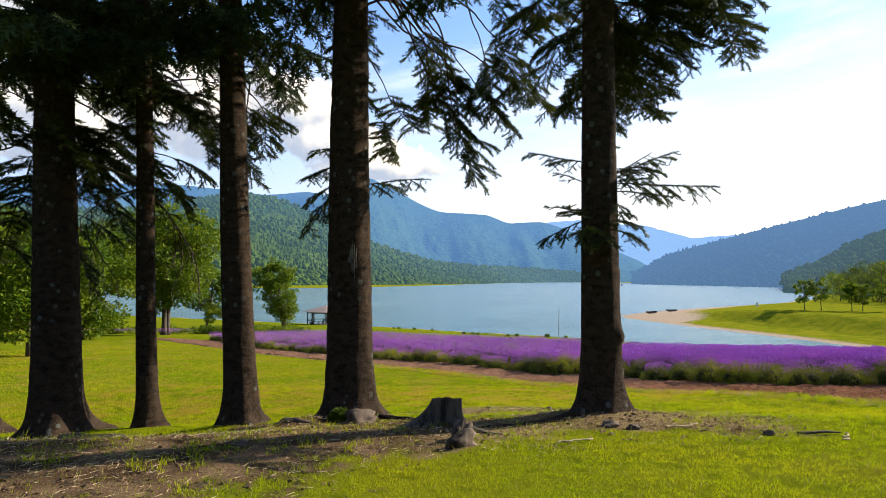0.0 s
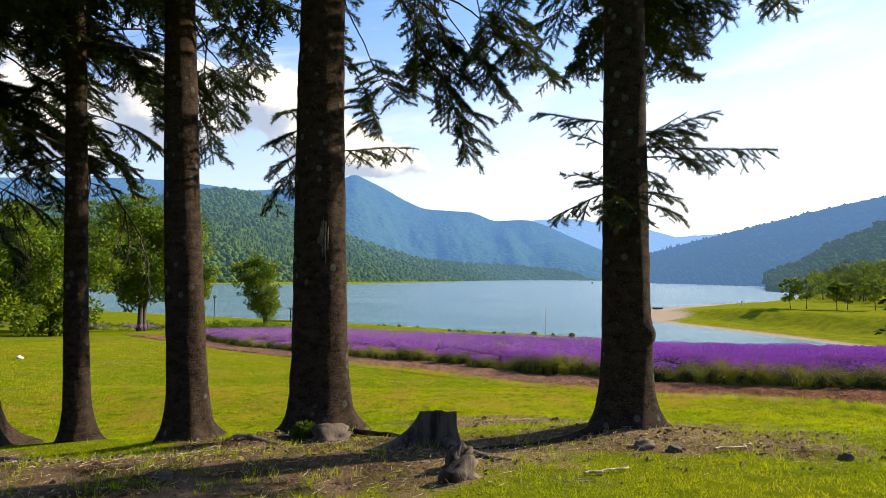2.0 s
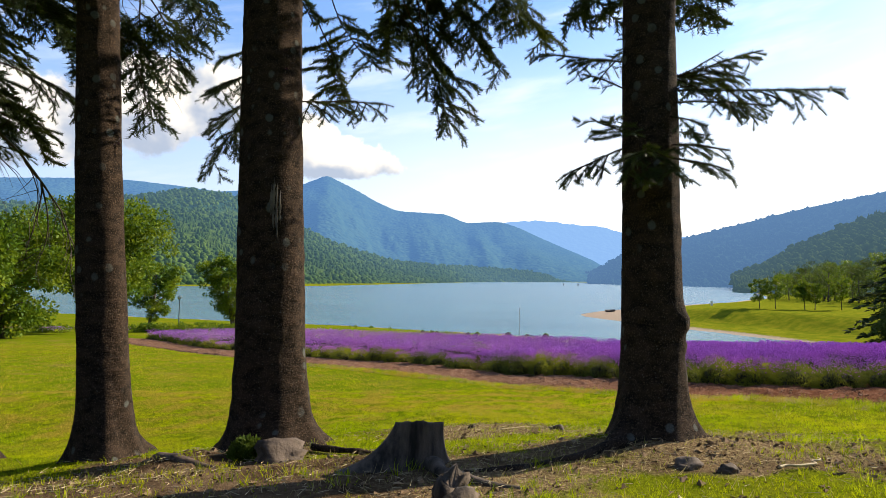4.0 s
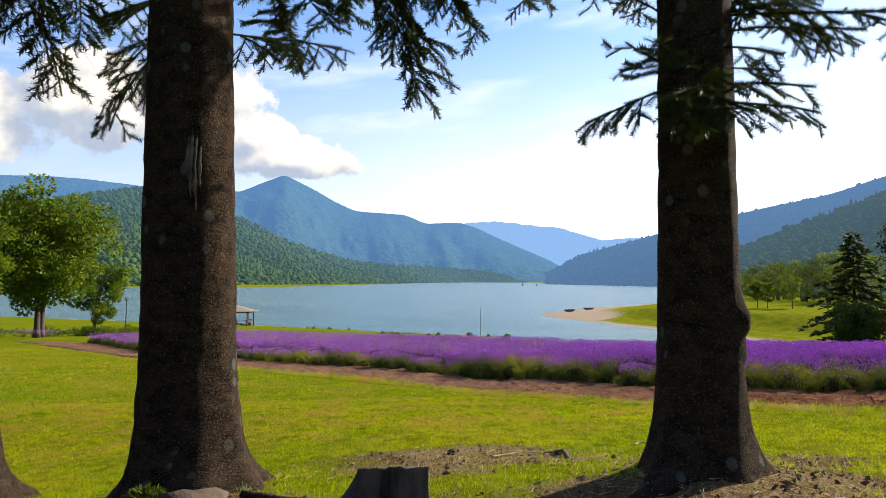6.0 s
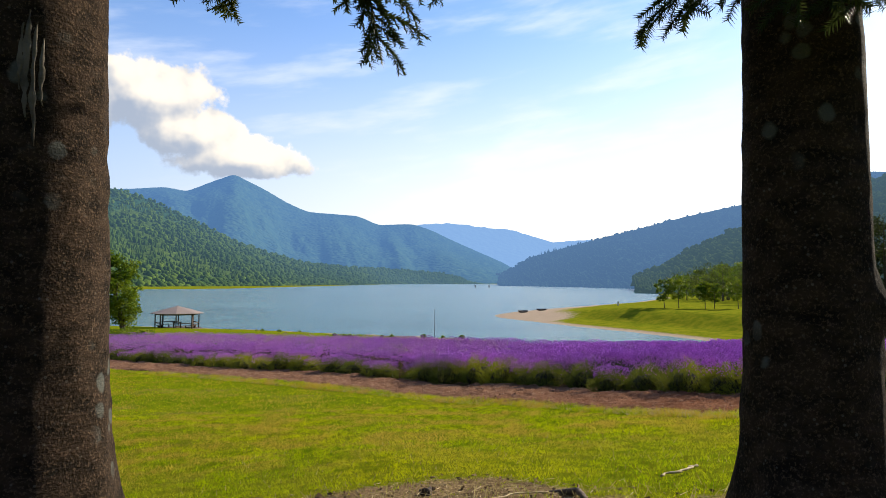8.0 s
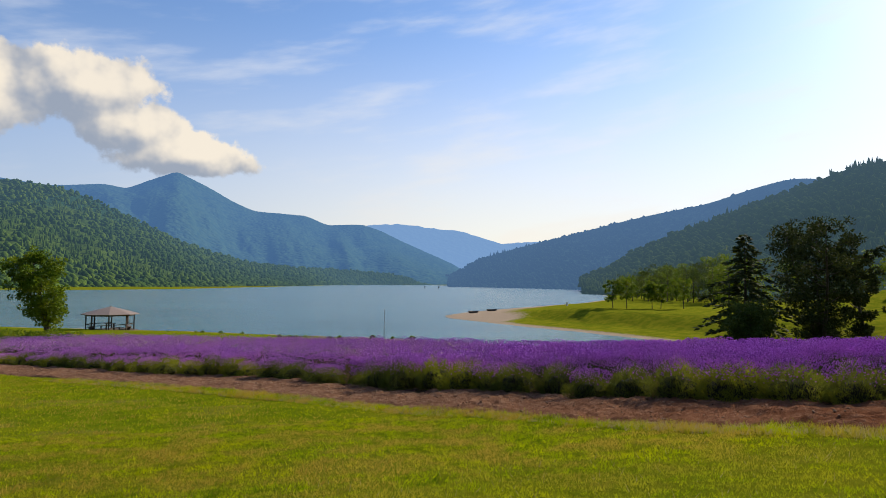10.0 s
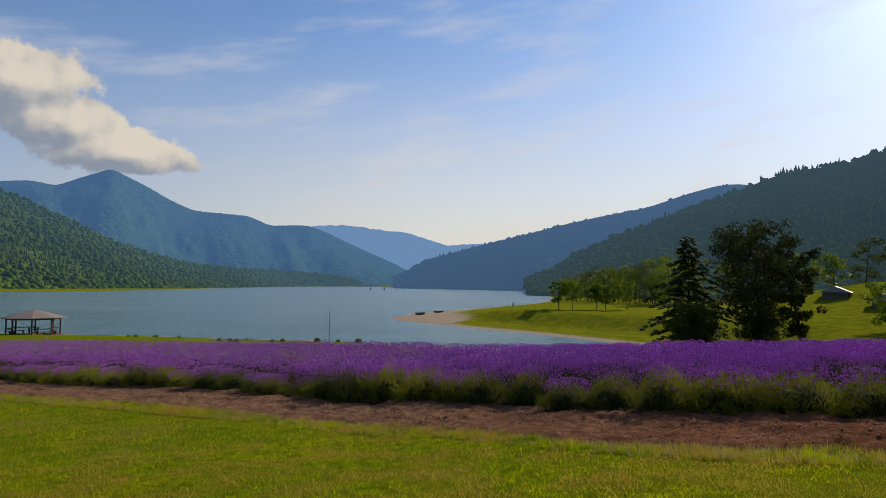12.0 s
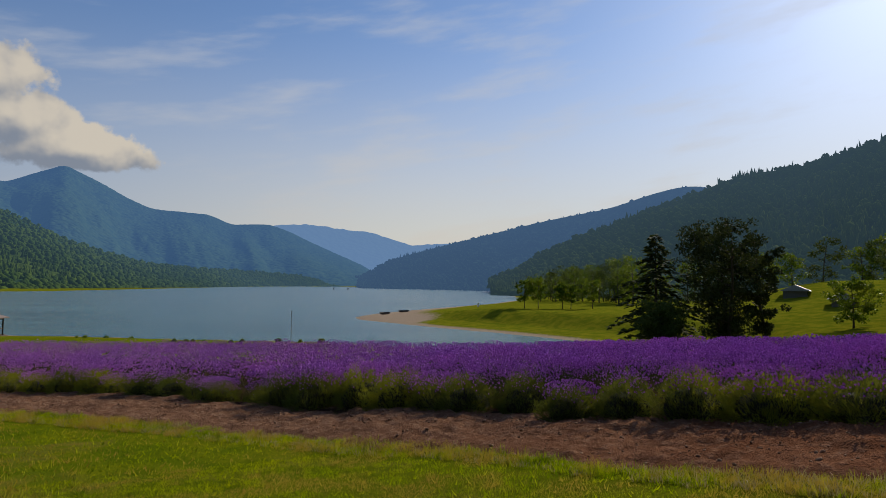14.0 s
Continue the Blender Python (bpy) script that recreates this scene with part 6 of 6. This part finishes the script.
def broadleaf(name, x, y, H, spread, seed, label, leaves=3200, size=0.17, mat=None, crown_lo=0.22, trunk_r=None, limbs=16, multi=1, group="", category="tree", squash=0.75, lean=0.0):
    rng = np.random.default_rng(seed)
    tree = thing(name, pose(x, y, gz(x, y) - 0.05, 0, 0, rng.uniform(0, 360)), label, category, group)
    (wv, wf), ends = branchy(rng, H, crown_lo, spread, trunk_r or H * 0.02, limbs, multi=multi, lean=lean)
    put("trunk", mesh_data("trunk", wv, wf, BARK_GREY), tree)
    V, F = leaf_cloud(rng, ends[:, :3], ends[:, 3], leaves, size, squash)
    tagged(put("crown", mesh_data("crown", V, F, mat or LEAF, False), tree), kind="stuff")
    return tree


def far_conifer(x, y, H, R, seed, label, mat=None, group=""):
    """A spruce seen from afar: tiers of drooping sprays round a straight trunk."""
    rng = np.random.default_rng(seed)
    tree = thing("spruce_tree", pose(x, y, gz(x, y) - 0.05), label, "tree", group)
    u = np.linspace(0, 1, 8)
    V, F, C = tube(np.stack([0 * u, 0 * u, u * H * 0.98 - 0.1], -1), 0.022 * H * (1 - u) + 0.01, 8)
    put("trunk", mesh_data("trunk", V, [F, C], BARK_GREY), tree)
    P, M = [], []
    for i in range(int(H * 9)):
        f = 0.06 + 0.93 * (i + rng.random()) / (H * 9)
        a = i * 2.4 + rng.uniform(-0.4, 0.4)
        ln = R * (1 - f) ** 0.75 * rng.uniform(0.55, 1.1) * (0.72 + 0.5 * math.sin(a * 1.5 + f * 9) ** 2) + 0.15
        d = np.array([math.cos(a), math.sin(a), 0])
        for t in np.arange(0.12, 1.0, 0.13 / max(ln, 0.3)):
            p = d * ln * t + np.array([0, 0, f * H + 0.16 * ln * math.sin(t * 3) - 0.14 * ln * t * t + 0.25 * (t > 0.85) * ln * 0.2])
            for _ in range(2):
                P.append(p + rng.normal(0, 0.07, 3))
                b = a + rng.uniform(-1.0, 1.0)
                M.append((math.cos(b), math.sin(b), rng.uniform(-0.5, 0.15)))
    P, M = np.array(P), np.array(M)
    B = frames(M, np.array([0, 0, 1.0]), rng.normal(0, 0.6, len(P))) * rng.uniform(0.4, 0.75, len(P))[:, None, None]
    V, F = scatter(np.array([(-0.1, 0, 0), (0.4, -0.24, -0.05), (1, 0, -0.12), (0.4, 0.24, -0.05)]), np.array([(0, 1, 2), (0, 2, 3)]), B, P)
    tagged(put("crown", mesh_data("crown", V, F, mat or LEAF_BACKLIT, False), tree), kind="stuff")
    return tree


# left of the gazebo
broadleaf("broadleaf_tree", -16.2, 27.5, 5.6, 3.0, 61, "spreading bright green tree on the lawn", 21600, 0.17, limbs=24, crown_lo=0.22)
broadleaf("broadleaf_tree", -22.8, 55.5, 10.5, 4.6, 62, "bright green tree with a forked trunk near the shore", 23400, 0.29, limbs=22, crown_lo=0.3, multi=2, trunk_r=0.2)
broadleaf("broadleaf_tree", -24.5, 46.0, 7.6, 4.2, 63, "dense bright green tree beside the lavender", 19800, 0.25, limbs=22, crown_lo=0.16)
broadleaf("broadleaf_tree", -34.0, 48.0, 9.5, 5.0, 64, "dense green tree on the lawn", 16200, 0.30, limbs=20, crown_lo=0.18)
broadleaf("broadleaf_tree", -26.2, 74.0, 7.2, 2.6, 65, "small leafy tree at the lakeside", 10800, 0.23, limbs=18, crown_lo=0.22)
broadleaf("birch_tree", -16.6, 71.5, 7.8, 2.4, 66, "slender birch with an airy crown", 13500, 0.22, limbs=20, crown_lo=0.18, multi=2)
broadleaf("broadleaf_tree", -44.0, 62.0, 10.0, 5.0, 67, "tall green tree behind the lavender strip", 12600, 0.23, limbs=18, crown_lo=0.2)


def build_lamp(x, y):
    p = thing("street_lamp", pose(x, y, gz(x, y) - 0.05), "slim park lamp with a white globe", "lamp")
    bm = bmesh.new()
    bmesh.ops.create_cone(bm, cap_ends=True, segments=12, radius1=0.06, radius2=0.04, depth=3.0, matrix=Matrix.Translation((0, 0, 1.5)))
    part("pole", bm, GREY_PAINT, p)
    bm = bmesh.new()
    bmesh.ops.create_uvsphere(bm, u_segments=16, v_segments=10, radius=0.2, matrix=Matrix.Translation((0, 0, 3.18)))
    part("globe", bm, WHITE_PAINT, p, "", None, True)
    bm = bmesh.new()
    bmesh.ops.create_cone(bm, cap_ends=True, segments=12, radius1=0.11, radius2=0.08, depth=0.1, matrix=Matrix.Translation((0, 0, 3.0)))
    part("collar", bm, GREY_PAINT, p)


build_lamp(-22.0, 71.0)


def shrub_row(name, pts, n, R, label, seed, mat, leaves=260, size=0.16):
    rng = np.random.default_rng(seed)
    pts = np.array(pts, float)
    t = rng.uniform(0, len(pts) - 1.001, n)
    c = np.stack([np.interp(t, np.arange(len(pts)), pts[:, k]) for k in (0, 1)], -1) + rng.normal(0, 0.5, (n, 2))
    r = R * rng.uniform(0.5, 1.1, n)
    C = np.column_stack([c, height(c[:, 0], c[:, 1]) + r * 0.45])
    V, F = leaf_cloud(rng, C, r, n * leaves, size, 0.75)
    tagged(put(name, mesh_data(name, V, F, mat, False)), label, "shrubs", kind="stuff")


shrub_row("low_hedge", [(-34, 57), (-24, 58.5), (-18, 60), (-13, 66)], 60, 0.75, "low green shrubs along the lakeside", 71, LEAF, 160)
shrub_row("shore_shrubs", [(4, 84), (9, 81), (12, 80.5), (16.5, 80), (20, 77)], 9, 0.33, "small shrubs at the water's edge", 72, LEAF, 120, 0.2)
shrub_row("shore_shrubs", [(-9, 88), (0, 86), (6, 84)], 8, 0.25, "tiny shrubs dotted along the shore", 73, LEAF, 60, 0.16)


def lavender_strip():
    rng = np.random.default_rng(19)
    chunks = []
    for x0, x1, y0, y1 in ((-46, -19.5, 50.5, 53.5), (-60, -30, 44, 46)):
        for _ in range(160):
            q = np.array([rng.uniform(x0, x1), rng.uniform(y0, y1)])
            fl, _s = lavender_flowers(rng, 24, 0.5, 0.6, True, stem=False)
            chunks.append((fl[0] + np.array([q[0], q[1], gz(*q)]), fl[1]))
    V, F = merge(chunks)
    tagged(put("lavender_strip", mesh_data("lavender_strip", V, F, LAV_FLOWER, False)), "narrow strip of blooming lavender on the lawn", "lavender", kind="stuff")


lavender_strip()

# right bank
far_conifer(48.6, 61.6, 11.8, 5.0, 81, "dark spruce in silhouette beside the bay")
broadleaf("broadleaf_tree", 52.6, 56.5, 13.2, 3.35, 82, "tall dark tree with a dense crown", 19000, 0.27, LEAF_BACKLIT, 0.05, 0.2, 22, 3)
broadleaf("broadleaf_tree", 57.2, 55.5, 11.0, 2.4, 83, "dark tree leaning beside a taller one", 8000, 0.28, LEAF_BACKLIT, 0.12, 0.16, 20, 1, lean=0.12)
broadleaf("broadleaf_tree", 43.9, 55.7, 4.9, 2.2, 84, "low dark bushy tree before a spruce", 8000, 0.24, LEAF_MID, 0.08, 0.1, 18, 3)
broadleaf("broadleaf_tree", 62.5, 50.3, 4.8, 2.0, 85, "small round-crowned tree on the lawn", 3600, 0.24, LEAF, 0.18, 0.08, 14)
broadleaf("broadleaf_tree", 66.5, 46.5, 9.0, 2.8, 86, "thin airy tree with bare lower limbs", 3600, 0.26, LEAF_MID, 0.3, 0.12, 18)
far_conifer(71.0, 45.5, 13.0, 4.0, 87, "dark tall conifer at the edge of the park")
for i, (tx, ty, th) in enumerate(((60.5, 106.8, 5.2), (62.5, 105.6, 5.4), (66.8, 104.5, 5.0), (68.2, 104.0, 4.6), (71.5, 102.2, 5.3))):
    broadleaf("young_tree", tx, ty, th, 1.7, 90 + i, "slender young tree on the grassy terrace", 2200, 0.26, LEAF, 0.32, 0.06, 11, 1, "young trees on the terrace")
rng_b = np.random.default_rng(5)
for i in range(40):
    tx = float(np.interp(i * 25 / 39, [0, 8, 17, 25], [152, 128, 112, 98])) + rng_b.uniform(0, 14)
    ty = float(np.interp(i * 25 / 39, [0, 8, 17, 25], [228, 200, 158, 122])) + rng_b.uniform(-6, 8)
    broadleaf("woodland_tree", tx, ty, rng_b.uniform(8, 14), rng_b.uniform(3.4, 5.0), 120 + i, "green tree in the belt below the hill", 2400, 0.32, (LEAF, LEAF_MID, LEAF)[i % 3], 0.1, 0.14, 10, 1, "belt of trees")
for i in range(16):
    tx = 100 + i * 3.2 + rng_b.uniform(-3, 3)
    ty = 105 - i * 2.6 + rng_b.uniform(-6, 6)
    broadleaf("woodland_tree", tx, ty, rng_b.uniform(7, 10), rng_b.uniform(3, 4.2), 160 + i, "tree at the top of the park lawn", 2000, 0.34, (LEAF, LEAF_MID)[i % 2], 0.12, 0.14, 10, 1, "belt of trees")
for i in range(44):
    ty = 236 + i * 11 + rng_b.uniform(-4, 8)
    tx = 130 + (ty - 231) * 0.53 + 14 + rng_b.uniform(0, 16)
    broadleaf("woodland_tree", tx, ty, rng_b.uniform(8, 12), rng_b.uniform(3.5, 5.0), 190 + i, "tree on the far shore of the bay", 700, 0.6, (LEAF, LEAF_MID)[i % 2], 0.1, 0.16, 8, 1, "far shore trees")
for i in range(28):
    ty = 715 + i * 19 + rng_b.uniform(-6, 6)
    tx = 380 + (ty - 720) * 0.086 + 12 + rng_b.uniform(0, 30)
    broadleaf("woodland_tree", tx, ty, rng_b.uniform(9, 14), rng_b.uniform(5, 7), 240 + i, "tree at the foot of the hazy hillside", 420, 1.0, (LEAF, LEAF_MID)[i % 2], 0.1, 0.16, 8, 1, "far shore trees")


def park_building(x, y, turn, w, d, hgt, label):
    z = gz(x, y) - 0.5
    b = thing("park_building", pose(x, y, z, 0, 0, turn), label, "building")
    box_part("wall", (w, d, hgt), WALL_PAINT, b, pose(0, 0, 0), 0.02)
    bm = bmesh.new()
    o = 0.5
    v = [bm.verts.new(p) for p in ((-w / 2 - o, -d / 2 - o, hgt + 0.01), (w / 2 + o, -d / 2 - o, hgt + 0.01), (w / 2 + o, d / 2 + o, hgt + 0.01), (-w / 2 - o, d / 2 + o, hgt + 0.01),
                                  (-w / 2 - o, 0, hgt + 0.9), (w / 2 + o, 0, hgt + 0.9))]
    for f in ((0, 1, 5, 4), (2, 3, 4, 5), (1, 2, 5), (3, 0, 4), (3, 2, 1, 0)):
        bm.faces.new([v[i] for i in f])
    part("roof", bm, GREY_PAINT, b)
    for i in range(int(w // 2)):
        win = box_part("window", (0.9, 0.06, 0.9), GLASS_DARK, b, pose(-w / 2 + 1.0 + 2 * i, -d / 2 - 0.02, hgt * 0.42), 0.0)
        box_part("sill", (1.0, 0.1, 0.06), WHITE_PAINT, win, pose(0, -0.01, -0.06), 0.0)


park_building(86.0, 74.0, 35, 6, 3.0, 1.1, "low park building with a pale grey roof")
park_building(77.0, 61.0, 35, 4, 2.4, 1.1, "small shelter with a pale grey roof")


def lake_pillar(x, y):
    p = thing("lake_pillar", pose(x, y, -7.0), "small dark pillar standing far out in the lake", "pillar", "pillars in the lake")
    box_part("shaft", (1.0, 1.0, 2.6), POST, p, pose(0, 0, 0), 0.1)
    box_part("cap", (1.5, 1.5, 0.5), POST, p, pose(0, 0, 2.6), 0.1)


lake_pillar(178.6, 698.0)
lake_pillar(192.8, 691.6)


def marker_post(x, y):
    p = thing("marker_post", pose(x, y, gz(x, y) - 0.05), "short white post on the grassy terrace", "post")
    box_part("shaft", (0.5, 0.18, 1.0), WHITE_PAINT, p, pose(0, 0, 0), 0.03)
    box_part("cap", (0.56, 0.24, 0.08), WHITE_PAINT, p, pose(0, 0, 1.0), 0.02)


marker_post(75.2, 153.0)
